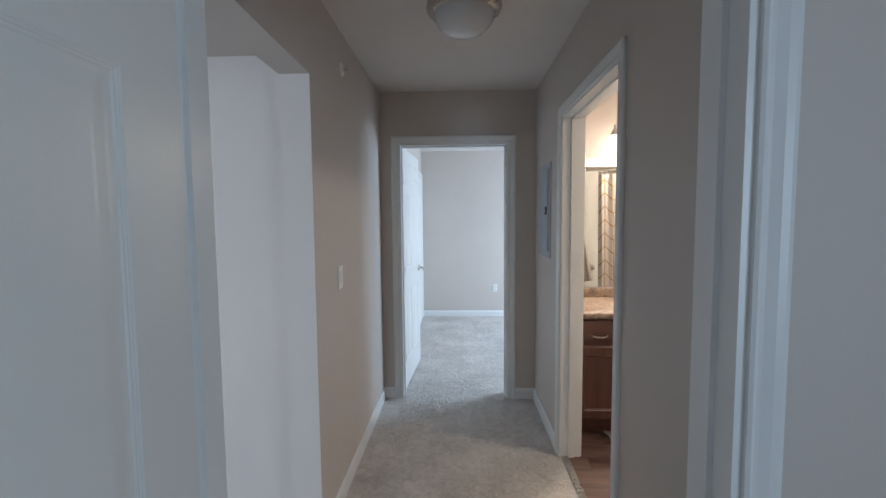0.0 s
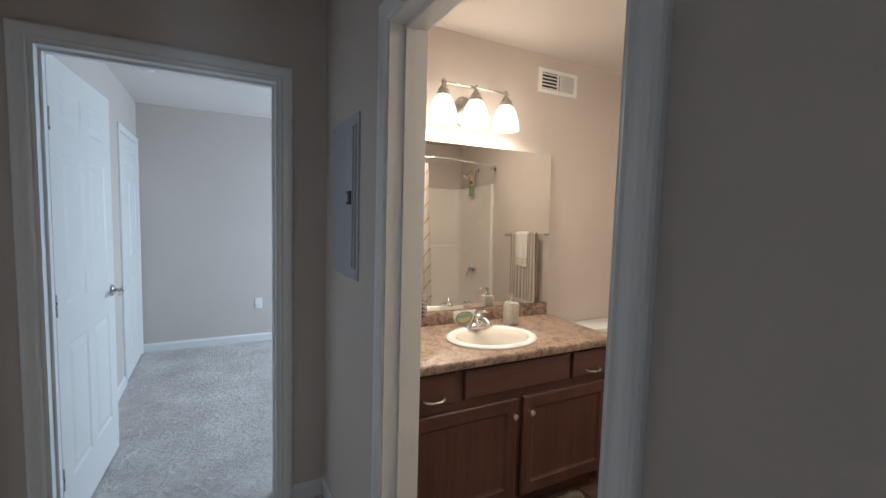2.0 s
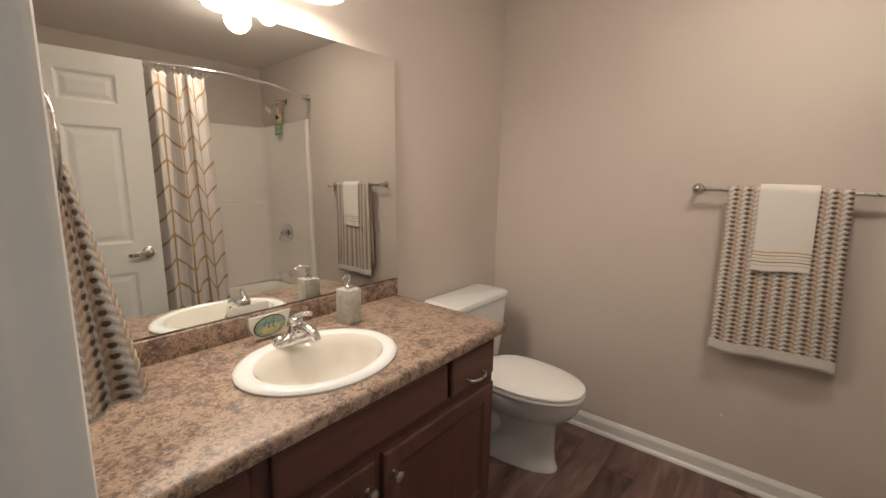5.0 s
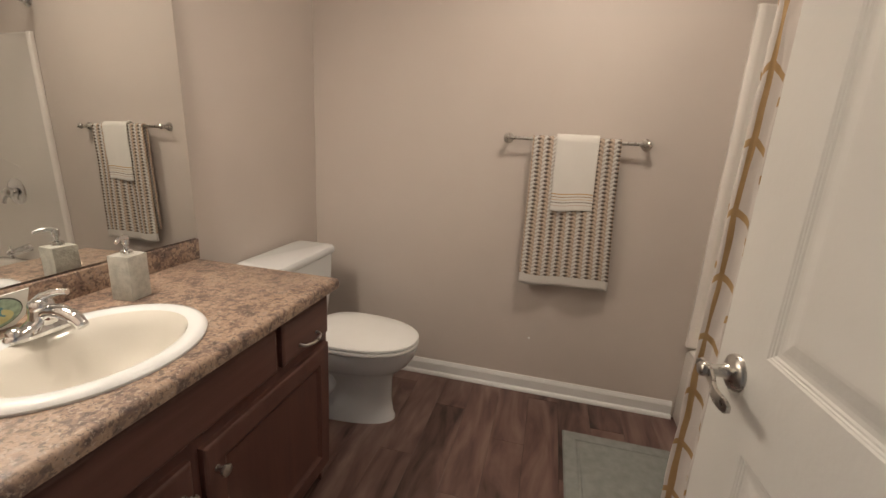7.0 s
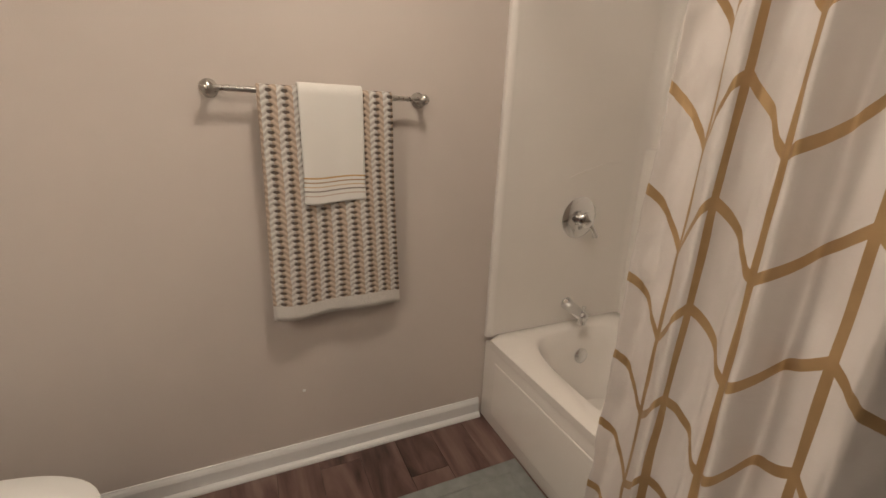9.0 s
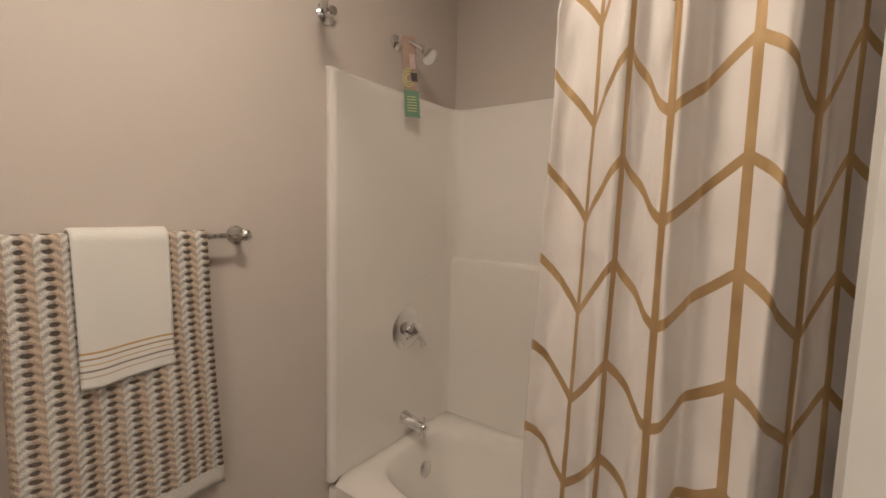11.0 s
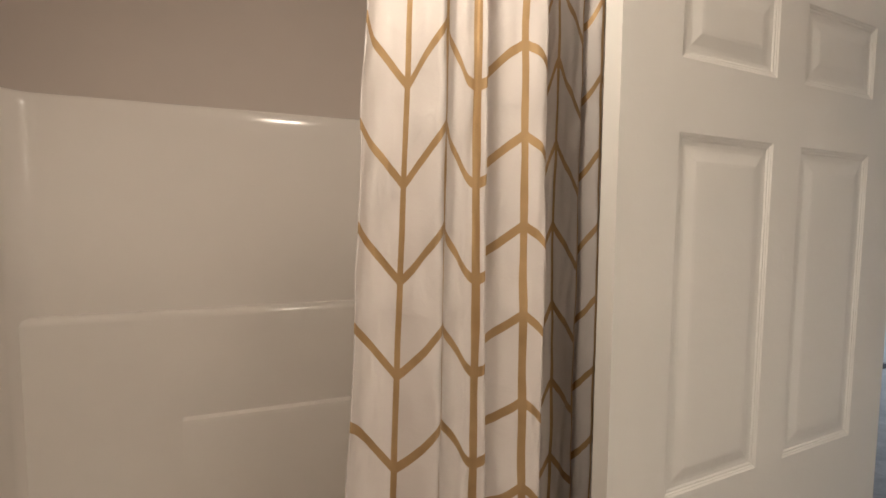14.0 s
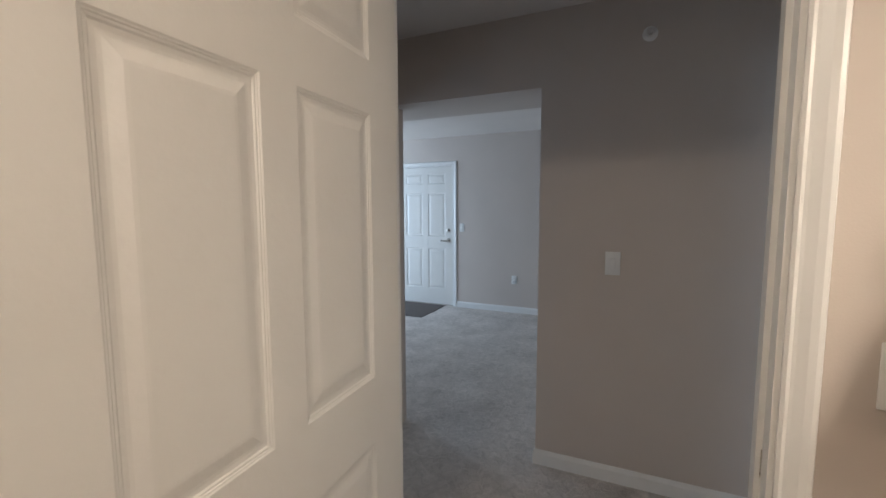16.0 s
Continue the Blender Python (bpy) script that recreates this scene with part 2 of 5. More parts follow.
# the opening is added for the first room's assumed window lamp
structure("wall_front_room_east", blocks((1.78, -3.2, 0, 1.9, -2.2, CH), (1.78, -0.8, 0, 1.9, 0.428, CH), (1.78, -2.2, 0, 1.9, -0.8, 0.8), (1.78, -2.2, 2.1, 1.9, -0.8, CH)), WALL, "greige painted wall of the first room with an assumed window opening")
structure("wall_front_room_south", blocks((HL, -3.2, 0, 1.78, -3.08, CH)), WALL, "greige painted wall of the first room")
structure("soffit_living", blocks((-1.66, -3.668, 2.20, LW - 0.002, 1.938, CH - 0.001)), WALL, "boxed soffit painted greige")
structure("ceiling", blocks((-4.1, -3.9, CH, 3.3, 6.5, CH + 0.1)), CEIL, "matt painted ceiling")
structure("floor", blocks((-4.1, -3.9, -0.12, 3.3, 6.5, -0.012)), WALL, "floor slab")
structure("carpet_hall", blocks((LW, 0.72, -0.012, HR + 0.02, 3.40, 0.0)), CARPET, "grey cut-pile carpet")
structure("carpet_living", blocks((-4.08, -3.8, -0.012, LW, 2.06, 0.0)), CARPET, "grey cut-pile carpet")
structure("carpet_first_room", blocks((LW, -3.8, -0.012, 1.9, 0.72, 0.0)), CARPET, "grey cut-pile carpet")
structure("carpet_bedroom", blocks((-0.76, 3.40, -0.012, 3.2, 6.43, 0.0)), CARPET, "grey cut-pile carpet")
structure("ground", blocks((-60, -60, -0.5, 60, 60, -0.3)), CARPET, "plain ground outside")

# ---------- trim ----------


def base_run(name, a, b, side, h=0.085, t=0.014):
    """Baseboard from a to b along a wall; side: the way it faces."""
    a, b, s = Vector((*a, 0)), Vector((*b, 0)), Vector((*side, 0))
    prof = ((0, 0), (t, 0), (t, h - 0.022), (t * 0.75, h - 0.012), (t * 0.45, h - 0.004), (t * 0.35, h), (0, h))
    bm = bmesh.new()
    rings(bm, [[p + s * u + Vector((0, 0, v)) for u, v in prof] for p in (a, b)])
    return structure(name, bm, TRIM, "white painted baseboard")


def shoe_run(a, b, side):
    a, b, s = Vector((*a, 0)), Vector((*b, 0)), Vector((*side, 0))
    prof = [(0.0, 0.0), (0.018, 0.0), (0.017, 0.008), (0.012, 0.015), (0.004, 0.019), (0, 0.019)]
    bm = bmesh.new()
    rings(bm, [[p + s * (0.0145 + u) + Vector((0, 0, v)) for u, v in prof] for p in (a, b)])
    return structure("shoe_moulding", bm, TRIM, "white quarter-round at the floor")


base_run("baseboard", (HL, 1.772), (HL, 3.36), (1, 0))
base_run("baseboard", (HL - 0.13, 1.772), (HL + 0.014, 1.772), (0, -1))
base_run("baseboard", (HR, 0.79), (HR, 1.554), (-1, 0))
base_run("baseboard", (HR, 2.576), (HR, 3.36), (-1, 0))
base_run("baseboard", (HL, 3.36), (-0.514, 3.36), (0, -1))
base_run("baseboard", (0.463, 3.36), (HR, 3.36), (0, -1))
base_run("baseboard", (BR, BN), (BR, TF + 0.012), (-1, 0))
base_run("baseboard", (2.03, BN), (BR, BN), (0, -1))
shoe_run((BR, BN), (BR, TF + 0.012), (-1, 0))
base_run("baseboard", (-0.53, 6.3), (3.07, 6.3), (0, -1))
base_run("baseboard", (-0.53, 3.48), (-0.53, 5.38), (1, 0))
base_run("baseboard", (-3.95, -0.14), (-3.95, 1.94), (1, 0))
base_run("baseboard", (-3.95, 1.94), (LW, 1.94), (0, -1))


def casing(name, m, w, h, cw=0.057):
    """Moulded casing round an opening w by h in the local xz plane, standing out to local -y."""
    prof = ((0.0, 0.0), (0.0, 0.009), (0.006, 0.012), (0.012, 0.010), (0.018, 0.011), (0.034, 0.016), (0.046, 0.0175), (0.054, 0.015), (cw, 0.010), (cw, 0.0))
    path = [((0, 0), (-1, 0)), ((0, h), (-1, 1)), ((w, h), (1, 1)), ((w, 0), (1, 0))]
    bm = bmesh.new()
    rings(bm, [[m @ Vector((px + dx * u, -v, pz + dz * u)) for u, v in prof] for (px, pz), (dx, dz) in path])
    return structure(name, bm, TRIM, "white moulded door casing")


def jamb(name, m, w, h, depth, stop_at):
    """Lining of an opening: two legs and a head, each with its stop."""
    t, k = 0.016, 0.011
    for side, boxes in (("left", ((-0.002, -0.001, 0, t, depth + 0.001, h), (t, stop_at, 0, t + k, stop_at + 0.035, h - t))),
                        ("right", ((w - t, -0.001, 0, w + 0.002, depth + 0.001, h), (w - t - k, stop_at, 0, w - t, stop_at + 0.035, h - t))),
                        ("head", ((t, -0.001, h - t, w - t, depth + 0.001, h + 0.002), (t + k, stop_at, h - t - k, w - t - k, stop_at + 0.035, h - t)))):
        bm = blocks(*boxes)
        bm.transform(m)
        structure(name + "_" + side, bm, TRIM, "white painted door jamb")


# bathroom doorway: seen from the hall (-x side) and from inside
mb = pose(HR, D2, 0, 0, 0, -90)
casing("casing_bathroom_hall_side", mb @ pose(0.006, 0, 0), D2 - D1 - 0.012, 2.04)
casing("casing_bathroom_inside", pose(BL, D1 + 0.006, 0, 0, 0, 90), D2 - D1 - 0.012, 2.04)
jamb("jamb_bathroom", mb, D2 - D1, 2.045, 0.125, 0.05)
structure("door_stop_bathroom", blocks((HR + 0.036, D1 + 0.0161, 0, HR + 0.048, D1 + 0.0255, 2.028)), TRIM, "white painted door stop")
# bedroom doorway
mbed = pose(-0.457, 3.36, 0)
casing("casing_bedroom", mbed, 0.863, 2.042)
jamb("jamb_bedroom", mbed, 0.863, 2.045, 0.12, 0.045)
# first doorway
mfr = pose(-0.476, 0.66, 0)
casing("casing_entry", mfr, 0.952, 2.042)
casing("casing_entry_hall_side", pose(0.476, 0.79, 0, 0, 0, 180), 0.952, 2.042)
jamb("jamb_entry", mfr, 0.952, 2.045, 0.13, 0.05)
# front door in the living room
mfd = pose(-3.95, -1.125, 0, 0, 0, 90)
casing("casing_front_door", mfd, 0.925, 2.045)
jamb("jamb_front_door", mfd @ pose(0, 0.02, 0), 0.925, 2.05, 0.11, 0.06)

# ---------- doors ----------


def panel_face(bm, w, h, y, out, panels):
    """One moulded face of a six-panel door, at depth y, facing out (+1 or -1 along y)."""
    xs = sorted({0, w, *[p[0] for p in panels], *[p[2] for p in panels]})
    zs = sorted({0, h, *[p[1] for p in panels], *[p[3] for p in panels]})
    grid = {(x, z): bm.verts.new((x, y, z)) for x in xs for z in zs}
    holes = {(p[0], p[1]): p for p in panels}
    for x0, x1 in zip(xs, xs[1:]):
        for z0, z1 in zip(zs, zs[1:]):
            rim = [grid[c] for c in ((x0, z0), (x1, z0), (x1, z1), (x0, z1))]
            if (x0, z0) not in holes:
                bm.faces.new(rim)
                continue
            for inset, depth in ((0.003, 0.0015), (0.005, 0.0018), (0.007, 0.0032), (0.010, 0.0034), (0.013, 0.0052), (0.020, 0.0056), (0.026, 0.0052), (0.046, 0.0016), (0.052, 0.0012)):
                ring = [bm.verts.new((x0 + inset if i in (0, 3) else x1 - inset, y - out * depth, z0 + inset if i < 2 else z1 - inset)) for i in range(4)]
                for i in range(4):
                    bm.faces.new((rim[i], rim[(i + 1) % 4], ring[(i + 1) % 4], ring[i]))
                rim = ring
            bm.faces.new(rim)


def six_panels(w, s, end):
    mid = 0.088 * w / 0.864
    pw = (w - s - end - mid) / 2
    out = []
    for x in (s, s + pw + mid):
        out += [(x, 0.24, x + pw, 0.845), (x, 1.016, x + pw, 1.660), (x, 1.782, x + pw, 1.937)]
    return out


def door_slab(w, h=2.03, t=0.035, s=0.118, end=0.118):
    bm = bmesh.new()
    ps = [(a, b - 0.012, c, d - 0.012) for a, b, c, d in six_panels(w, s, end)]
    panel_face(bm, w, h, 0, -1, ps)
    panel_face(bm, w, h, t, 1, ps)
    for a, b in (((0, 0), (0, h)), ((0, h), (w, h)), ((w, h), (w, 0)), ((w, 0), (0, 0))):
        bm.faces.new([bm.verts.new((x, y, z)) for x, z, y in ((*a, 0), (*b, 0), (*b, t), (*a, t))])
    bmesh.ops.remove_doubles(bm, verts=bm.verts, dist=1e-5)
    return bm


def lever(parent, x, z, y, out, way):
    """A lever handle on a round rose; out: side of the door, way: which way it points along x."""
    m = Matrix.Translation((x, y, z)) @ Matrix.Rotation(radians(90) * -out, 4, "X")
    h = part("door_handle", lathe([(0.0325, 0.0), (0.0325, 0.004), (0.030, 0.009), (0.022, 0.013), (0.014, 0.016), (0.011, 0.022), (0.011, 0.042), (0.013, 0.046), (0.013, 0.056), (0.010, 0.060), (0.003, 0.0615)], 32, m), NICKEL, parent, "brushed nickel lever handle")
    # a flat waved blade, standing on edge
    secs = []
    for i in range(19):
        u = -0.018 + i * 0.0072
        half = 0.0125 * min(1.0, 0.45 + 2.2 * math.sqrt(max(0.0, min(u + 0.018, 0.1116 - u)) / 0.11))
        d = 0.056 - 0.008 * math.sin((u + 0.018) * 46)
        zc = z + 0.002 - 0.10 * max(0.0, u) - 0.0025 * math.sin(u * 50)
        secs.append([(x + way * u, y + out * (d + a), zc + b) for a, b in ((-0.0025, half * 0.8), (-0.0025, -half * 0.8), (0.0, -half), (0.0035, -half * 0.8), (0.0035, half * 0.8), (0.0, half))])
    bm = bmesh.new()
    rings(bm, secs, True, True, True)
    part("lever", bm, NICKEL, h)


def hinge(parent, x, y, z, dx=1):
    bm = bmesh.new()
    bx(bm, x, y - 0.0025, z - 0.044, x + dx * 0.030, y + 0.0, z + 0.044)
    tube([(x, y - 0.004, z - 0.045), (x, y - 0.004, z + 0.045)], 0.006, 10, bm)
    part("hinge", bm, NICKEL, parent, "brushed nickel butt hinge")


bath_door = thing("door_bathroom", pose(0.702, 1.636, 0.012, 0, 0, 4.0), "white moulded six-panel bathroom door standing open", "door")
bath_door["kind"] = "structure"
part("slab", door_slab(0.872, s=0.134, end=0.134), DOORW, bath_door, smooth=False)
lever(bath_door, 0.804, 0.943, 0.035, 1, -1)
lever(bath_door, 0.804, 0.943, 0.0, -1, -1)
for z in (0.25, 1.02, 1.78):
    hinge(bath_door, -0.004, 0.0, z, 1)

bed_door = thing("door_bedroom", pose(-0.438, 3.478, 0.012, 0, 0, 86.5), "white moulded six-panel bedroom door standing open", "door")
bed_door["kind"] = "structure"
part("slab", door_slab(0.826), DOORW, bed_door, smooth=False)
lever(bed_door, 0.765, 0.955, 0.0, -1, -1)
for z in (0.28, 1.02, 1.77):
    part("hinge", rbox(-0.0035, 0.003, z - 0.045, 0.001, 0.033, z + 0.045, 0.001, 1), NICKEL, bed_door, "brushed nickel hinge leaf")
    part("hinge_pin", tube([(-0.007, -0.003, z - 0.046), (-0.007, -0.003, z + 0.046)], 0.0055, 10), NICKEL, bed_door)

entry_door = thing("door_first_room", pose(-0.463, 0.655, 0.012, 0, 0, -91), "white moulded six-panel door standing open", "door")
entry_door["kind"] = "structure"
part("slab", door_slab(0.914), DOORW, entry_door, smooth=False)
lever(entry_door, 0.85, 0.955, 0.035, 1, -1)

front_door = thing("door_front", mfd @ pose(0.018, 0.022, 0.012), "white six-panel front door, closed", "door")
front_door["kind"] = "structure"
part("slab", door_slab(0.889, 2.02, 0.044), DOORW, front_door, smooth=False)
lever(front_door, 0.82, 0.955, 0.0, -1, -1)
part("deadbolt", lathe([(0.03, 0), (0.03, 0.006), (0.024, 0.012), (0.012, 0.014), (0.010, 0.026), (0.003, 0.027)], 24, Matrix.Translation((0.82, 0, 1.10)) @ Matrix.Rotation(radians(90), 4, "X")), NICKEL, front_door, "brushed nickel deadbolt")



# ---------- patterned materials ----------


def laminate_material():
    """Mottled stone print: broad tan and mauve clouds, smaller blotches, dark flecks and pale grains."""
    mat = bpy.data.materials.new("speckled_brown_laminate")
    mat.use_nodes = True
    nt = mat.node_tree
    b = nt.nodes["Principled BSDF"]
    tc = nt.nodes.new("ShaderNodeTexCoord")
    mp = nt.nodes.new("ShaderNodeMapping")
    mp.inputs["Rotation"].default_value = (0.3, 0.2, 0.5)
    nt.links.new(tc.outputs["Object"], mp.inputs["Vector"])
    cloud, blot, fleck, pale = (nt.nodes.new("ShaderNodeTexNoise") for _ in range(4))
    for n, s, det, dist in ((cloud, 9, 5, 0.8), (blot, 34, 7, 0.7), (fleck, 95, 5, 0.5), (pale, 130, 4, 0.4)):
        n.inputs["Scale"].default_value, n.inputs["Detail"].default_value, n.inputs["Distortion"].default_value = s, det, dist
        n.inputs["Roughness"].default_value = 0.62
        nt.links.new(mp.outputs[0], n.inputs["Vector"])
    k = calc(nt, "ADD", calc(nt, "MULTIPLY", cloud.outputs["Fac"], 0.40), calc(nt, "MULTIPLY", blot.outputs["Fac"], 0.60))
    r = ramp(nt, ((0.36, (0.085, 0.060, 0.053)), (0.44, (0.165, 0.113, 0.095)), (0.50, (0.285, 0.195, 0.147)), (0.55, (0.385, 0.275, 0.200)), (0.60, (0.300, 0.225, 0.185)), (0.68, (0.44, 0.345, 0.275))))
    nt.links.new(k, r.inputs["Fac"])
    dark = ramp(nt, ((0.41, (1, 1, 1)), (0.47, (0, 0, 0))))
    nt.links.new(fleck.outputs["Fac"], dark.inputs["Fac"])
    light = ramp(nt, ((0.56, (0, 0, 0)), (0.63, (1, 1, 1))))
    nt.links.new(pale.outputs["Fac"], light.inputs["Fac"])
    col = mix(nt, calc(nt, "MULTIPLY", dark.outputs["Color"], 0.68), r.outputs["Color"], (0.062, 0.045, 0.040))
    col = mix(nt, calc(nt, "MULTIPLY", light.outputs["Color"], 0.60), col, (0.50, 0.41, 0.33))
    nt.links.new(col, b.inputs["Base Color"])
    nt.links.new(calc(nt, "MULTIPLY_ADD", fleck.outputs["Fac"], 0.2, 0.34), b.inputs["Roughness"])
    bump = nt.nodes.new("ShaderNodeBump")
    bump.inputs["Strength"].default_value, bump.inputs["Distance"].default_value = 0.12, 0.001
    nt.links.new(fleck.outputs["Fac"], bump.inputs["Height"])
    nt.links.new(bump.outputs["Normal"], b.inputs["Normal"])
    return mat


def wood_material(name, grain_axis):
    mat = bpy.data.materials.new(name)
    mat.use_nodes = True
    nt = mat.node_tree
    b = nt.nodes["Principled BSDF"]
    tc = nt.nodes.new("ShaderNodeTexCoord")
    mp = nt.nodes.new("ShaderNodeMapping")
    mp.inputs["Scale"].default_value = [1.2 if i == grain_axis else 16 for i in range(3)]
    nt.links.new(tc.outputs["Object"], mp.inputs["Vector"])
    n, n2 = nt.nodes.new("ShaderNodeTexNoise"), nt.nodes.new("ShaderNodeTexNoise")
    n.inputs["Scale"].default_value, n.inputs["Detail"].default_value, n.inputs["Distortion"].default_value = 2.0, 7, 0.5
    n2.inputs["Scale"].default_value, n2.inputs["Detail"].default_value = 3.5, 3
    nt.links.new(mp.outputs[0], n.inputs["Vector"])
    nt.links.new(tc.outputs["Object"], n2.inputs["Vector"])
    k = calc(nt, "ADD", calc(nt, "MULTIPLY", n.outputs["Fac"], 0.7), calc(nt, "MULTIPLY", n2.outputs["Fac"], 0.3))
    r = ramp(nt, ((0.32, (0.074, 0.031, 0.024)), (0.52, (0.106, 0.046, 0.036)), (0.70, (0.138, 0.064, 0.050))))
    nt.links.new(k, r.inputs["Fac"])
    nt.links.new(r.outputs["Color"], b.inputs["Base Color"])
    nt.links.new(calc(nt, "MULTIPLY_ADD", n.outputs["Fac"], 0.18, 0.30), b.inputs["Roughness"])
    bump = nt.nodes.new("ShaderNodeBump")
    bump.inputs["Strength"].default_value, bump.inputs["Distance"].default_value = 0.10, 0.001
    nt.links.new(n.outputs["Fac"], bump.inputs["Height"])
    nt.links.new(bump.outputs["Normal"], b.inputs["Normal"])
    return mat


def cloth_base(name, rough=0.9):
    mat = bpy.data.materials.new(name)
    mat.use_nodes = True
    nt = mat.node_tree
    b = nt.nodes["Principled BSDF"]
    b.inputs["Roughness"].default_value = rough
    b.inputs["Specular IOR Level"].default_value = 0.2
    uv = nt.nodes.new("ShaderNodeUVMap")
    sep = nt.nodes.new("ShaderNodeSeparateXYZ")
    nt.links.new(uv.outputs[0], sep.inputs[0])
    return mat, nt, b, sep.outputs["X"], sep.outputs["Y"]


def mix(nt, fac, a, b):
    n = nt.nodes.new("ShaderNodeMix")
    n.data_type = "RGBA"
    nt.links.new(fac, n.inputs["Factor"])
    for v, k in ((a, "A"), (b, "B")):
        s = [i for i in n.inputs if i.name == k and i.type == "RGBA"][0]
        if isinstance(v, tuple):
            s.default_value = (*v, 1)
        else:
            nt.links.new(v, s)
    return [o for o in n.outputs if o.type == "RGBA"][0]


def weave(nt, b, scale, strength):
    tc = nt.nodes.new("ShaderNodeTexCoord")
    n = nt.nodes.new("ShaderNodeTexNoise")
    n.inputs["Scale"].default_value, n.inputs["Detail"].default_value = scale, 3
    nt.links.new(tc.outputs["Object"], n.inputs["Vector"])
    bump = nt.nodes.new("ShaderNodeBump")
    bump.inputs["Strength"].default_value, bump.inputs["Distance"].default_value = strength, 0.003
    nt.links.new(n.outputs["Fac"], bump.inputs["Height"])
    nt.links.new(bump.outputs["Normal"], b.inputs["Normal"])
    return n.outputs["Fac"], bump


def curtain_material():
    """White cloth with gold uprights and zigzag strokes; u counts uprights, v is in metres."""
    mat, nt, b, u, v = cloth_base("white_and_gold_curtain", 0.45)
    p, amp = 0.155, 0.094
    upright = calc(nt, "LESS_THAN", calc(nt, "ABSOLUTE", calc(nt, "SUBTRACT", u, calc(nt, "ROUND", u))), 0.058)
    tri = calc(nt, "PINGPONG", u, 1.0)
    g = calc(nt, "DIVIDE", calc(nt, "ADD", v, calc(nt, "MULTIPLY", tri, amp)), p)
    stroke = calc(nt, "LESS_THAN", calc(nt, "ABSOLUTE", calc(nt, "SUBTRACT", g, calc(nt, "ROUND", g))), 0.057)
    fac = calc(nt, "MAXIMUM", upright, stroke)
    n, bump = weave(nt, b, 14, 0.35)
    uvn = nt.nodes.new("ShaderNodeCombineXYZ")
    nt.links.new(calc(nt, "MULTIPLY", u, 3.0), uvn.inputs["X"])
    nt.links.new(calc(nt, "MULTIPLY", v, 34.0), uvn.inputs["Y"])
    crease = nt.nodes.new("ShaderNodeTexNoise")
    crease.inputs["Scale"].default_value, crease.inputs["Detail"].default_value, crease.inputs["Distortion"].default_value = 0.55, 4, 0.5
    nt.links.new(uvn.outputs[0], crease.inputs["Vector"])
    cb = nt.nodes.new("ShaderNodeBump")
    cb.inputs["Strength"].default_value, cb.inputs["Distance"].default_value = 0.34, 0.008
    nt.links.new(calc(nt, "POWER", crease.outputs["Fac"], 3.0), cb.inputs["Height"])
    nt.links.new(bump.outputs["Normal"], cb.inputs["Normal"])
    nt.links.new(cb.outputs["Normal"], b.inputs["Normal"])
    gold = ramp(nt, ((0.3, (0.40, 0.262, 0.130)), (0.7, (0.50, 0.340, 0.178))))
    nt.links.new(n, gold.inputs["Fac"])
    nt.links.new(mix(nt, fac, (0.65, 0.605, 0.575), gold.outputs["Color"]), b.inputs["Base Color"])
    nt.links.new(calc(nt, "MULTIPLY", fac, 0.45), b.inputs["Metallic"])
    return mat


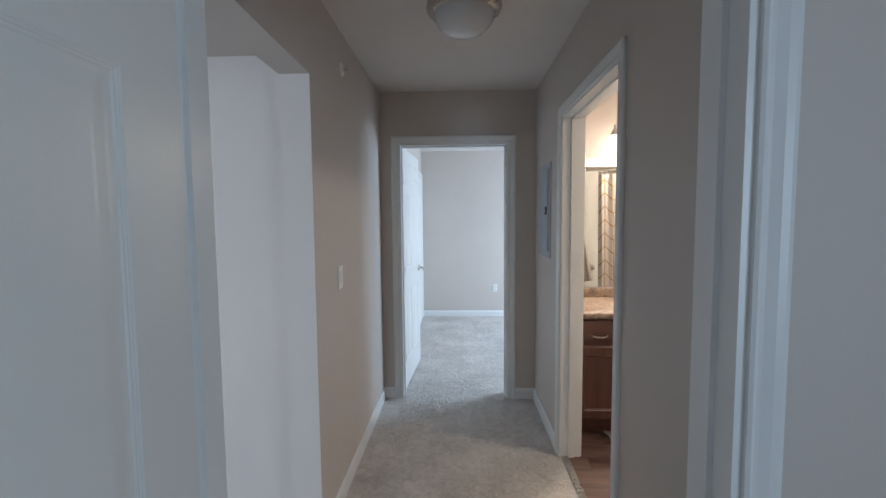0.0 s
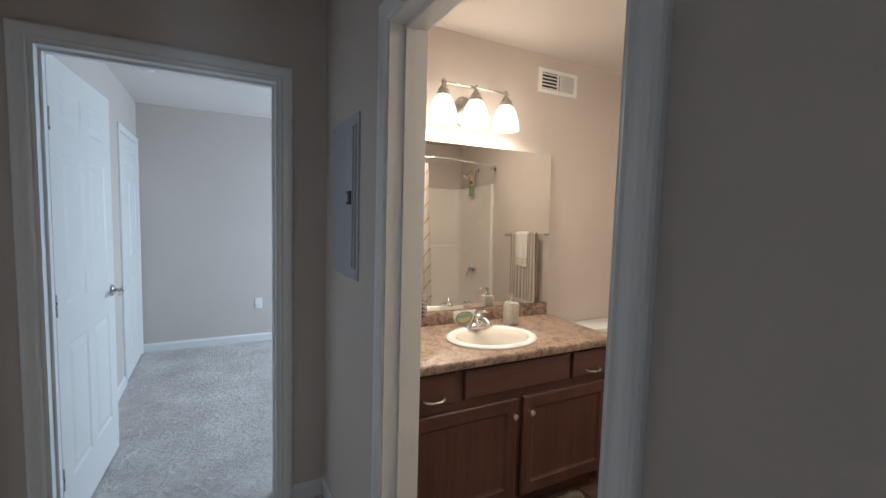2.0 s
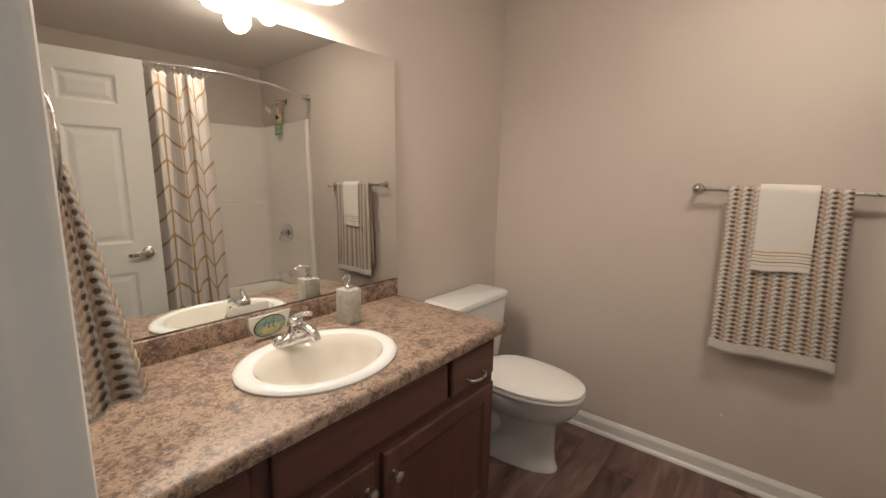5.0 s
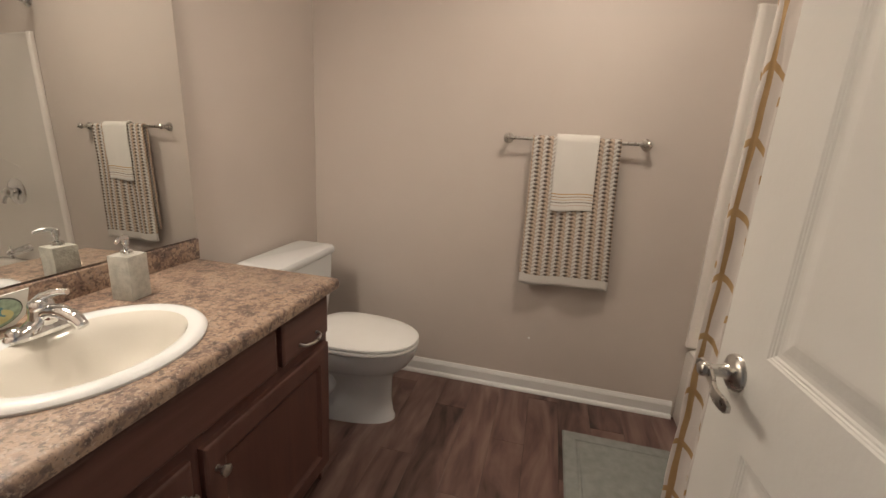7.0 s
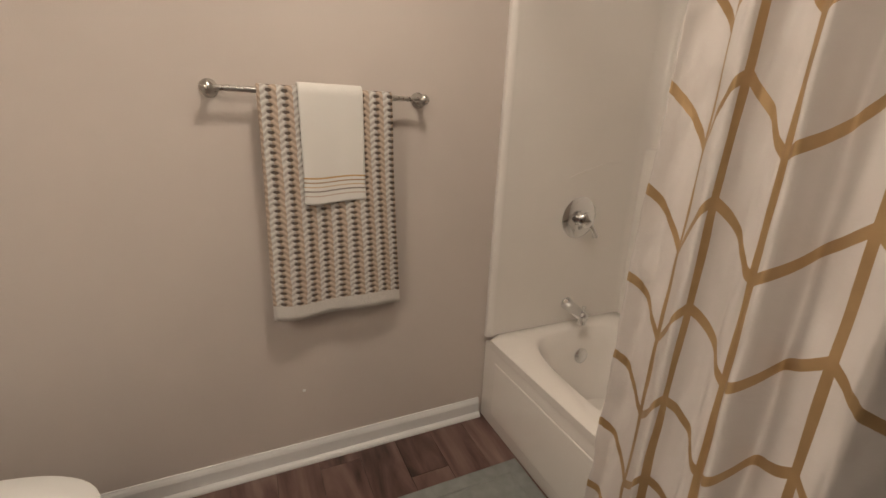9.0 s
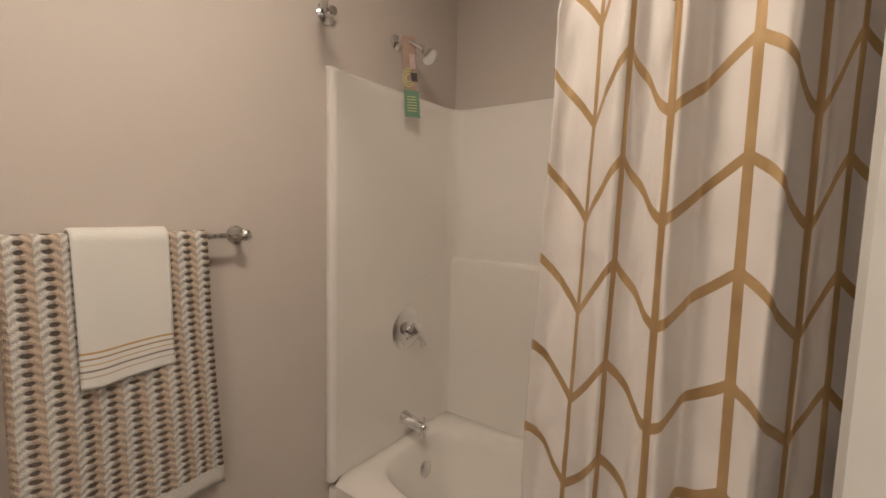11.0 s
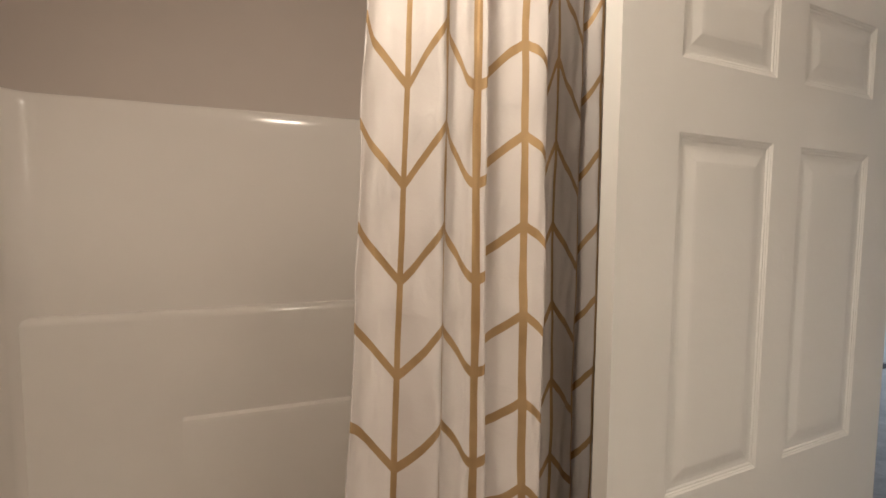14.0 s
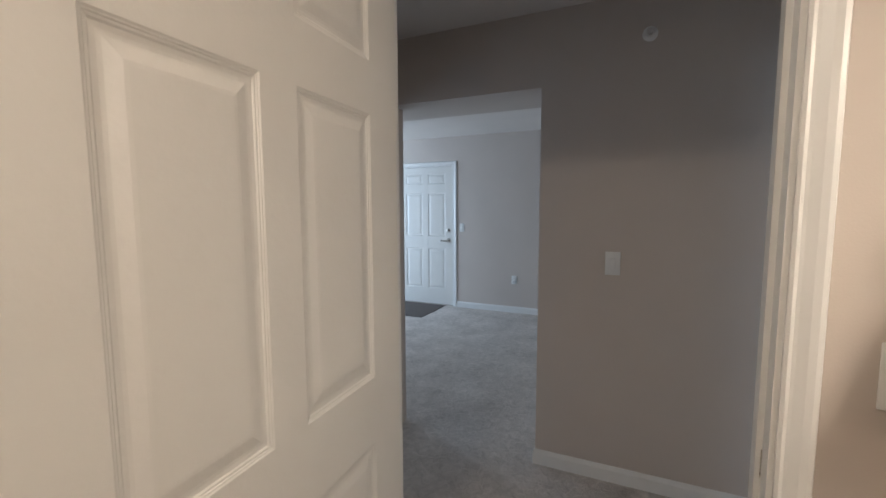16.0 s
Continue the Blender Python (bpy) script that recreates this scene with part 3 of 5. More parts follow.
def towel_material(name, cu, cv):
    """Soft braided columns of white and tan with dark ovals between; cu and cv: column width and oval height in metres."""
    mat, nt, b, u, v = cloth_base(name, 1.0)
    n, bump = weave(nt, b, 300, 0.9)
    tc = nt.nodes.new("ShaderNodeTexCoord")
    warp = nt.nodes.new("ShaderNodeTexNoise")
    warp.inputs["Scale"].default_value = 70
    nt.links.new(tc.outputs["Object"], warp.inputs["Vector"])
    wob = calc(nt, "MULTIPLY", calc(nt, "SUBTRACT", warp.outputs["Fac"], 0.5), 0.22)
    a = calc(nt, "ADD", calc(nt, "DIVIDE", u, cu), wob)
    d = calc(nt, "SUBTRACT", a, calc(nt, "ROUND", a))
    e = calc(nt, "ADD", calc(nt, "DIVIDE", v, cv), wob)
    f = calc(nt, "SUBTRACT", e, calc(nt, "ROUND", e))
    dist = calc(nt, "SQRT", calc(nt, "ADD", calc(nt, "POWER", calc(nt, "DIVIDE", calc(nt, "ABSOLUTE", d), 0.225), 2.0), calc(nt, "POWER", calc(nt, "DIVIDE", calc(nt, "ABSOLUTE", f), 0.30), 2.0)))
    mr = nt.nodes.new("ShaderNodeMapRange")
    mr.interpolation_type = "SMOOTHSTEP"
    mr.inputs["From Min"].default_value, mr.inputs["From Max"].default_value = 1.18, 0.62
    nt.links.new(dist, mr.inputs["Value"])
    oval = mr.outputs["Result"]
    strand = calc(nt, "MULTIPLY_ADD", calc(nt, "COSINE", calc(nt, "MULTIPLY", calc(nt, "ADD", e, calc(nt, "MULTIPLY", calc(nt, "ABSOLUTE", d), 2.0)), 6.2832)), 0.5, 0.5)
    side = nt.nodes.new("ShaderNodeMapRange")
    side.interpolation_type = "SMOOTHSTEP"
    side.inputs["From Min"].default_value, side.inputs["From Max"].default_value = -0.06, 0.06
    seam = calc(nt, "SUBTRACT", 0.5, calc(nt, "ABSOLUTE", d))
    nt.links.new(d, side.inputs["Value"])
    col = mix(nt, side.outputs["Result"], (0.60, 0.475, 0.375), (0.72, 0.70, 0.665))
    # shade in the grooves between strands, put into the colour
    col = mix(nt, calc(nt, "MULTIPLY", calc(nt, "SUBTRACT", 1.0, strand), 0.50), col, (0.25, 0.20, 0.17))
    col = mix(nt, calc(nt, "MULTIPLY", oval, 0.92), col, (0.080, 0.058, 0.046))
    h = nt.nodes.new("ShaderNodeBump")
    h.inputs["Strength"].default_value, h.inputs["Distance"].default_value = 0.7, 0.003
    hem = calc(nt, "LESS_THAN", v, 0.050)
    nt.links.new(calc(nt, "MULTIPLY", calc(nt, "SUBTRACT", calc(nt, "MULTIPLY", strand, 0.5), oval), calc(nt, "SUBTRACT", 1.0, hem)), h.inputs["Height"])
    nt.links.new(bump.outputs["Normal"], h.inputs["Normal"])
    nt.links.new(h.outputs["Normal"], b.inputs["Normal"])
    nt.links.new(mix(nt, hem, col, (0.68, 0.65, 0.61)), b.inputs["Base Color"])
    return mat


def hand_towel_material():
    mat, nt, b, u, v = cloth_base("white_hand_towel", 1.0)
    col = (0.765, 0.742, 0.70)
    for c, w, tint in ((0.026, 0.0016, (0.56, 0.44, 0.37)), (0.040, 0.0022, (0.30, 0.26, 0.225)), (0.053, 0.0016, (0.60, 0.45, 0.30)), (0.066, 0.0020, (0.42, 0.30, 0.20)), (0.079, 0.0024, (0.56, 0.36, 0.17))):
        line = calc(nt, "LESS_THAN", calc(nt, "ABSOLUTE", calc(nt, "SUBTRACT", v, c)), w)
        col = mix(nt, line, col, tint)
    weave(nt, b, 400, 0.5)
    nt.links.new(col, b.inputs["Base Color"])
    return mat


LAMINATE = laminate_material()
WOOD_V = wood_material("dark_cherry_wood_upright_grain", 2)
WOOD_H = wood_material("dark_cherry_wood_level_grain", 0)
CURTAIN = curtain_material()
TOWEL = towel_material("braided_stripe_towel", 0.0435, 0.0188)
HANDTOWEL = hand_towel_material()
RINGTOWEL = towel_material("braided_stripe_towel_wide", 0.036, 0.0180)
MATG = material("grey_green_mat_pile", (0.255, 0.265, 0.255), 1.0, spec=0.1, vary=0.10, vary_scale=30, grain=0.6, grain_scale=320)
RUG = material("mottled_beige_shag", (0.36, 0.33, 0.28), 1.0, spec=0.1, vary=0.35, vary_scale=24, grain=1.0, grain_scale=160)
STONE = material("grey_stone", (0.44, 0.43, 0.385), 0.6, vary=0.16, vary_scale=55, grain=0.5, grain_scale=160)
ENTRYVINYL = material("dark_entry_vinyl", (0.055, 0.04, 0.034), 0.5, vary=0.3, vary_scale=12, grain=0.2, grain_scale=90)
TAGGREEN = material("green_tag_card", (0.13, 0.25, 0.16), 0.5, vary=0.08, vary_scale=30)
TAGPINK = material("pink_tag_card", (0.36, 0.24, 0.185), 0.5, vary=0.1, vary_scale=30)
TAGPALE = material("pale_pink_print", (0.50, 0.40, 0.37), 0.5, vary=0.2, vary_scale=60)
CARD = material("white_card", (0.74, 0.74, 0.70), 0.5, vary=0.03, vary_scale=30)
EMBLEM_G = material("emblem_green", (0.33, 0.44, 0.33), 0.5, vary=0.35, vary_scale=60)
EMBLEM_Y = material("emblem_pale_yellow", (0.62, 0.60, 0.30), 0.5, vary=0.1, vary_scale=60)
EMBLEM_B = material("emblem_teal", (0.12, 0.30, 0.36), 0.5, vary=0.3, vary_scale=60)
BLACK = material("black_print", (0.03, 0.03, 0.028), 0.5)


def glow_glass(name, color, strength):
    mat = material(name, color, 0.35)
    b = mat.node_tree.nodes["Principled BSDF"]
    b.inputs["Emission Color"].default_value = (*WARM_GLASS, 1)
    b.inputs["Emission Strength"].default_value = strength
    return mat


WARM_GLASS = (1.0, 0.93, 0.83)
LITGLASS = glow_glass("lit_frosted_glass", (0.85, 0.85, 0.82), 1.05)
MILKGLASS = material("milk_glass", (0.72, 0.72, 0.72), 0.22, vary=0.03, vary_scale=12, coat=0.4)

# ---------- tub and surround ----------


def tub():
    t = thing("bathtub", pose(0, 0, 0), "white acrylic alcove bathtub with a panelled apron", "bathtub")
    x0, x1, y0, y1, z = 1.144, 2.891, TB + 0.004, TF, 0.400
    cx, cy = (x0 + x1) / 2, (y0 + y1) / 2 - 0.005
    n = 72

    def oval(ax, ay, zz, sharp, dx=0.0):
        out = []
        for i in range(n):
            a = 2 * math.pi * i / n
            c, s = math.cos(a), math.sin(a)
            out.append((cx + dx + ax * math.copysign(abs(c) ** sharp, c), cy + ay * math.copysign(abs(s) ** sharp, s), zz))
        return out

    hx, hy = (x1 - x0) / 2, (y1 - y0) / 2

    def edge(zz, grow=0.0):
        out = []
        for i in range(n):
            a = 2 * math.pi * i / n
            c, s = math.cos(a), math.sin(a)
            k = 1 / max(abs(c) / (hx + grow), abs(s) / (hy + grow))
            out.append((cx + c * k, min((y0 + y1) / 2 + s * k, y1 + grow), zz))
        return out

    bm = bmesh.new()
    rings(bm, [edge(0.36), edge(0.392), edge(z, -0.010), oval(hx - 0.075, hy - 0.085, z, 0.45), oval(hx - 0.09, hy - 0.098, z - 0.012, 0.45), oval(hx - 0.11, hy - 0.115, z - 0.07, 0.45),
               oval(hx - 0.15, hy - 0.14, 0.16, 0.5), oval(hx - 0.20, hy - 0.18, 0.09, 0.55), oval(hx - 0.30, hy - 0.26, 0.075, 0.7)], True, False, True)
    part("basin", bm, TUBW, t)
    ap = rbox(x0, y1 - 0.03, 0.0, x1, y1 - 0.002, 0.372, 0.006)
    part("apron", ap, TUBW, t)
    part("apron_panel", rbox(x0 + 0.09, y1 - 0.006, 0.06, x1 - 0.09, y1 + 0.002, 0.31, 0.003, 3), TUBW, t)
    ov = lathe([(0.036, 0.0), (0.036, 0.005), (0.028, 0.010), (0.006, 0.012)], 28, Matrix.Translation((x1 - 0.124, 0.90, 0.275)) @ Matrix.Rotation(radians(-82), 4, "Y"))
    part("overflow_plate", ov, CHROME, t, "chrome overflow plate")
    part("drain", lathe([(0.034, 0), (0.034, 0.004), (0.02, 0.006), (0.004, 0.005)], 24, Matrix.Translation((x1 - 0.40, cy, 0.076))), CHROME, t, "chrome drain")
    return t


tub()


def surround():
    s = thing("tub_surround", pose(0, 0, 0.4), "glossy white moulded tub surround with ledges", "tub surround")
    z0, z1 = 0.002, 1.50
    down = pose(0, 0, -0.4)
    # end panel with a rolled front edge, its inner corner rounded into the back
    bm = bmesh.new()
    prof = [(BR - 0.002, TF + 0.006), (BR - 0.012, TF + 0.012), (BR - 0.028, TF + 0.010), (BR - 0.036, TF - 0.002), (BR - 0.034, TF - 0.020), (BR - 0.026, TF - 0.034), (BR - 0.025, 0.70)]
    r = 0.075
    cxx, cyy = BR - 0.025 - r, TB + 0.020 + r
    prof += [(cxx + r * math.cos(a), cyy + r * math.sin(a)) for a in [radians(-k * 9) for k in range(11)]]
    prof += [(1.144, TB + 0.020), (1.144, TB + 0.002), (BR - 0.002, TB + 0.002)]
    levels = [(z0, 1.0), (0.03, 1.0), (1.455, 1.0), (1.486, 1.0), (1.496, 0.6), (z1, 0.1)]
    loops = []
    for z, k in levels:
        off = (1 - k) * 0.010
        loops.append([(p[0] + (off if p[0] < BR - 0.004 and i < 18 else 0), p[1] - (off if i > 6 else 0), z) for i, p in enumerate(prof)])
    rings(bm, loops)
    part("wall_panel", bm, TUBW, s)
    # lower back panel with a rounded ledge
    bm = bmesh.new()
    y = TB + 0.020
    prof = [(y, 0.002), (y + 0.034, 0.002), (y + 0.034, 0.765), (y + 0.030, 0.780), (y + 0.020, 0.789), (y, 0.792)]
    rings(bm, [[(x, a, b) for a, b in prof] for x in (1.146, 2.55, 2.80, BR - 0.033)])
    part("back_ledge", bm, TUBW, s)
    bm = bmesh.new()
    y += 0.034
    prof = [(y, 0.03), (y + 0.018, 0.03), (y + 0.022, 0.10), (y + 0.024, 0.395), (y + 0.018, 0.410), (y, 0.416)]
    rings(bm, [[(x, a, b) for a, b in prof] for x in (1.146, 2.10, 2.42)])
    part("low_ledge", bm, TUBW, s)
    # arched ridge on the end panel
    pts = [(BR - 0.0245, 1.02 - 0.30 * u, 0.66 + 0.075 * math.sin(u * 1.5)) for u in [i / 14 for i in range(15)]]
    part("ridge", tube(pts, [0.0010] + [0.0030] * 13 + [0.0010], 8), TUBW, s)
    return s


surround()

# shower fittings
sh = thing("wall_shower", pose(BR, 0.99, 2.090), "chrome shower on a bent wall arm", "shower")
part("flange", lathe([(0.030, 0), (0.030, 0.004), (0.020, 0.012), (0.010, 0.014)], 28, Matrix.Rotation(radians(-90), 4, "Y")), CHROME, sh)
part("arm", tube([(0.0, 0, 0), (-0.03, 0, 0.002), (-0.06, -0.002, -0.004), (-0.09, -0.006, -0.018), (-0.13, -0.012, -0.045)], 0.0095, 14), CHROME, sh)
hm = Matrix.Translation((-0.125, -0.012, -0.040)) @ Matrix.Rotation(radians(-135), 4, "Y")
part("head", lathe([(0.012, 0), (0.014, 0.010), (0.012, 0.018), (0.016, 0.024), (0.024, 0.040), (0.033, 0.055), (0.035, 0.064), (0.030, 0.068), (0.004, 0.067)], 30, hm), CHROME, sh)
tag = thing("hang_tag", pose(BR - 0.076, 0.990, 2.088, 0, 0, -128), "green and pink card tag hung on the shower arm", "tag")


def card(x0, z0, x1, z1, y=0.0, t=0.0012, skew=0.0):
    bm = bmesh.new()
    vs = bx(bm, x0, y, z0, x1, y + t, z1)
    for v in vs:
        v.co.x += skew * v.co.z
    return bm


part("upper_card", card(-0.032, -0.205, 0.022, 0.012, skew=-0.07), TAGPINK, tag, smooth=False)
part("lower_card", card(-0.036, -0.300, 0.026, -0.195, skew=-0.07, y=-0.002), TAGGREEN, tag, "green card", smooth=False)
part("photo_patch", card(-0.006, -0.112, 0.016, -0.055, skew=-0.07, y=-0.0015), TAGPALE, tag, "pale printed patch", smooth=False)
for r in (0.032, 0.023, 0.014):
    pts = [(-0.002 + r * 0.8 * math.cos(a), -0.0025, -0.148 + r * 1.1 * math.sin(a)) for a in [radians(i * 17 + 70) for i in range(16)]]
    part("printed_arc", tube(pts, 0.0024, 6), EMBLEM_Y, tag)
part("printed_band", card(-0.004, -0.160, 0.022, -0.128, skew=-0.07, y=-0.0035), BLACK, tag, smooth=False)
for k in range(6):
    part("printed_line", card(-0.024, -0.222 - 0.011 * k, 0.014, -0.2195 - 0.011 * k, skew=-0.07, y=-0.0035), EMBLEM_Y, tag, smooth=False)

vm = Matrix.Translation((BR - 0.025, 0.925, 0.895)) @ Matrix.Rotation(radians(-90), 4, "Y")
valve = thing("shower_valve", pose(0, 0, 0), "round chrome shower valve with a lever", "shower valve")
part("escutcheon", lathe([(0.090, 0), (0.090, 0.003), (0.080, 0.009), (0.040, 0.014), (0.020, 0.016)], 48, vm), CHROME, valve)
part("knob", lathe([(0.032, 0.010), (0.036, 0.018), (0.026, 0.026), (0.022, 0.036), (0.033, 0.042), (0.034, 0.060), (0.022, 0.070), (0.012, 0.072), (0.003, 0.078)], 10, vm), CHROME, valve)
part("lever", tube([(BR - 0.07, 0.925, 0.895), (BR - 0.08, 0.905, 0.872), (BR - 0.085, 0.885, 0.845), (BR - 0.082, 0.872, 0.822)], [0.015, 0.012, 0.011, 0.014], 12), CHROME, valve)
sp = thing("tub_spout", pose(BR - 0.025, 0.932, 0.497), "polished chrome wall-mounted tub spout", "spout")
bm = lathe([(0.030, 0), (0.030, 0.006), (0.026, 0.012), (0.025, 0.07), (0.024, 0.11), (0.022, 0.128), (0.015, 0.135), (0.003, 0.136)], 28, Matrix.Rotation(radians(-98), 4, "Y"))
part("body", bm, CHROME, sp)
part("nozzle", lathe([(0.016, 0), (0.017, -0.03), (0.013, -0.034), (0.012, -0.01)], 20, Matrix.Translation((-0.113, 0, -0.022)), True, False), CHROME, sp)
part("diverter", lathe([(0.004, 0), (0.004, 0.018), (0.008, 0.020), (0.008, 0.027), (0.002, 0.029)], 16, Matrix.Translation((-0.115, 0, 0.004))), CHROME, sp)

# curtain rod and curtain
ROD_Z = 2.072


def rod_point(x):
    k = (x - 2.0565) / 0.8365
    return Vector((x, 1.345 + 0.30 * max(0.0, 1 - k * k) ** 0.9, ROD_Z))


rod = thing("curtain_rod", pose(0, 0, ROD_Z), "bowed chrome shower curtain rod", "curtain rod")
part("bar", tube([rod_point(1.146 + i * (2.888 - 1.146) / 48) - Vector((0, 0, ROD_Z)) for i in range(49)], 0.0125, 16), CHROME, rod)
for x, sgn in ((BR, -1), (1.14, 1)):
    part("end_bracket", lathe([(0.036, 0), (0.036, 0.005), (0.026, 0.012), (0.019, 0.018), (0.017, 0.045), (0.014, 0.048)], 28, Matrix.Translation((x, 1.345, 0)) @ Matrix.Rotation(radians(90 * sgn), 4, "Y")), CHROME, rod)


def sheet(name, rows, uvs, mat, thick, parent, label=""):
    """A cloth from a grid of points, with uvs in metres, thickened."""
    bm = bmesh.new()
    uvl = bm.loops.layers.uv.new("UVMap")
    grid = [[bm.verts.new(p) for p in row] for row in rows]
    for j in range(len(rows) - 1):
        for i in range(len(rows[0]) - 1):
            f = bm.faces.new((grid[j][i], grid[j][i + 1], grid[j + 1][i + 1], grid[j + 1][i]))
            for lp, (a, b) in zip(f.loops, ((j, i), (j, i + 1), (j + 1, i + 1), (j + 1, i))):
                lp[uvl].uv = uvs[a][b]
    me = finish(bm, name, mat)
    me.shade_smooth()
    ob = new(name, me)
    ob.parent = parent
    sol = ob.modifiers.new("thickness", "SOLIDIFY")
    sol.thickness, sol.offset = thick, 0.0
    return tagged(ob, label)


# folds at breast height: place in x and y, and place in the cloth's pattern (odd numbers: low corners of the zigzag)
FOLDS = ((1.957, 1.624, 0.075), (1.942, 1.606, 0.30), (1.915, 1.604, 0.66), (1.886, 1.617, 1.00), (1.862, 1.644, 1.40), (1.841, 1.666, 1.82), (1.830, 1.655, 2.00), (1.820, 1.640, 2.20), (1.803, 1.633, 2.48), (1.788, 1.640, 2.82),
         (1.770, 1.643, 3.00), (1.757, 1.653, 3.13), (1.748, 1.622, 3.28), (1.734, 1.600, 3.48), (1.706, 1.616, 3.70), (1.676, 1.632, 4.00), (1.652, 1.641, 4.25), (1.638, 1.636, 4.42), (1.630, 1.606, 4.62), (1.616, 1.570, 4.88),
         (1.600, 1.548, 5.10), (1.588, 1.556, 5.45), (1.570, 1.566, 6.00), (1.545, 1.556, 6.35), (1.515, 1.540, 6.70), (1.488, 1.528, 7.00), (1.474, 1.500, 7.30), (1.458, 1.516, 7.65), (1.436, 1.526, 8.00), (1.412, 1.500, 8.40), (1.388, 1.478, 8.8))


def smooth_run(pts, per):
    out = []
    for i in range(len(pts) - 1):
        p0, p1, p2, p3 = (Vector(pts[max(0, min(len(pts) - 1, i + k))]) for k in (-1, 0, 1, 2))
        for s in range(per):
            t = s / per
            out.append(0.5 * ((2 * p1) + (p2 - p0) * t + (2 * p0 - 5 * p1 + 4 * p2 - p3) * t * t + (3 * p1 - p0 - 3 * p2 + p3) * t ** 3))
    out.append(Vector(pts[-1]))
    return out


def curtain():
    run = smooth_run(FOLDS, 5)
    base = [rod_point(p.x) for p in run]
    rows, uvs = [], []
    nz = 120
    for j in range(nz + 1):
        k = j / nz
        z = 2.030 - 1.80 * k
        row = []
        for i, p in enumerate(run):
            line = rod_point(p.x).y + 0.010
            w = 0.80 + 0.20 * min(1.0, k / 0.3) + 0.32 * max(0.0, k - 0.3)
            free = max(0.0, 1 - p.z / 3)
            q = Vector((p.x, line + (p.y - line) * w, z))
            q.x += 0.078 * (k - 0.31) * free + 0.005 * math.sin(5 * k + i * 0.35) * k
            q.y += 0.007 * noise.noise((i * 0.13, k * 5, 3.1)) + 0.0045 * noise.noise((i * 0.3, k * 24, 1.7)) + 0.004 * max(0.0, 1 - i / 14) * noise.noise((i * 0.7, k * 60, 8.3))
            q.x += 0.006 * max(0.0, 1 - i / 10) * noise.noise((2.2, k * 16, 0.4))
            q.z -= 0.016 * (1 - k) ** 6 * (0.5 - 0.5 * math.cos(i * 2 * math.pi / 10))
            row.append(q)
        rows.append(row)
        uvs.append([(p.z, 0.046 + z) for p in run])
    t = thing("shower_curtain", pose(0, 0, 0), "white shower curtain with gold herringbone lines, drawn aside", "curtain")
    sheet("cloth", rows, uvs, CURTAIN, 0.0015, t)
    for i in range(2, len(base), 8):
        c = rod_point(base[i].x)
        d = Vector((0, 1, 0))
        pts = [c + Vector((0, 0.022 * math.sin(a), -0.010 + 0.030 * math.cos(a))) for a in [2 * math.pi * k / 20 for k in range(20)]]
        part("ring", tube(pts + pts[:1], 0.0022, 8), CHROME, t, "chrome curtain ring")


curtain()

# ---------- vanity ----------
VX0, VX1, VF = 0.752, 1.985, 2.775


def moulded_front(x0, z0, x1, z1, y, frame_w=0.0):
    """A cabinet front facing -y; with frame_w a recessed panel inside a frame, else a slab with a moulded edge."""
    bm = bmesh.new()
    t = 0.019
    loops = [((0.0, t)), ((0.0, 0.005)), ((0.004, 0.0015)), ((0.009, 0.0))]
    if frame_w:
        loops += [((frame_w, 0.0)), ((frame_w + 0.004, 0.004)), ((frame_w + 0.012, 0.008)), ((frame_w + 0.014, 0.009))]
    else:
        loops += [((0.014, 0.0))]
    rings(bm, [[(x0 + i, y - t + d, z0 + i), (x1 - i, y - t + d, z0 + i), (x1 - i, y - t + d, z1 - i), (x0 + i, y - t + d, z1 - i)] for i, d in loops])
    return bm


def pull(parent, x, z, y):
    pts = [(x - 0.048, y, z), (x - 0.046, y - 0.012, z - 0.001), (x - 0.034, y - 0.022, z - 0.003), (x - 0.012, y - 0.027, z - 0.005), (x + 0.012, y - 0.027, z - 0.005), (x + 0.034, y - 0.022, z - 0.003), (x + 0.046, y - 0.012, z - 0.001), (x + 0.048, y, z)]
    part("handle", tube([tuple(p) for p in smooth_run(pts, 3)], 0.0052, 12), NICKEL, parent, "brushed nickel bow handle")


def knob(parent, x, z, y):
    part("knob", lathe([(0.008, 0), (0.006, 0.006), (0.006, 0.014), (0.013, 0.019), (0.016, 0.024), (0.015, 0.029), (0.008, 0.033), (0.001, 0.034)], 26, Matrix.Translation((x, y, z)) @ Matrix.Rotation(radians(90), 4, "X")), NICKEL, parent, "brushed nickel knob")


van = thing("vanity_cabinet", pose(0, 0, 0), "dark cherry wood bathroom vanity with two doors and drawers", "vanity")
bm = blocks((VX0, VF + 0.02, 0.10, VX1, BN - 0.003, 0.70), (VX0, VF, 0.10, VX0 + 0.03, VF + 0.0205, 0.795), (VX1 - 0.03, VF, 0.10, VX1, VF + 0.0205, 0.795), (VX0 + 0.03, VF, 0.765, VX1 - 0.03, VF + 0.0205, 0.795),
            (VX0 + 0.03, VF, 0.605, VX1 - 0.03, VF + 0.0205, 0.65), (VX0 + 0.03, VF, 0.10, VX1 - 0.03, VF + 0.0205, 0.135), (1.36, VF, 0.135, 1.42, VF + 0.0205, 0.605), (1.03, VF, 0.65, 1.09, VF + 0.0205, 0.765), (1.68, VF, 0.65, 1.715, VF + 0.0205, 0.765))
part("body", bm, WOOD_V, van, smooth=False)
part("end_panel", rbox(VX1 - 0.018, VF + 0.021, 0.02, VX1 + 0.002, BN - 0.004, 0.796, 0.002), WOOD_V, van)
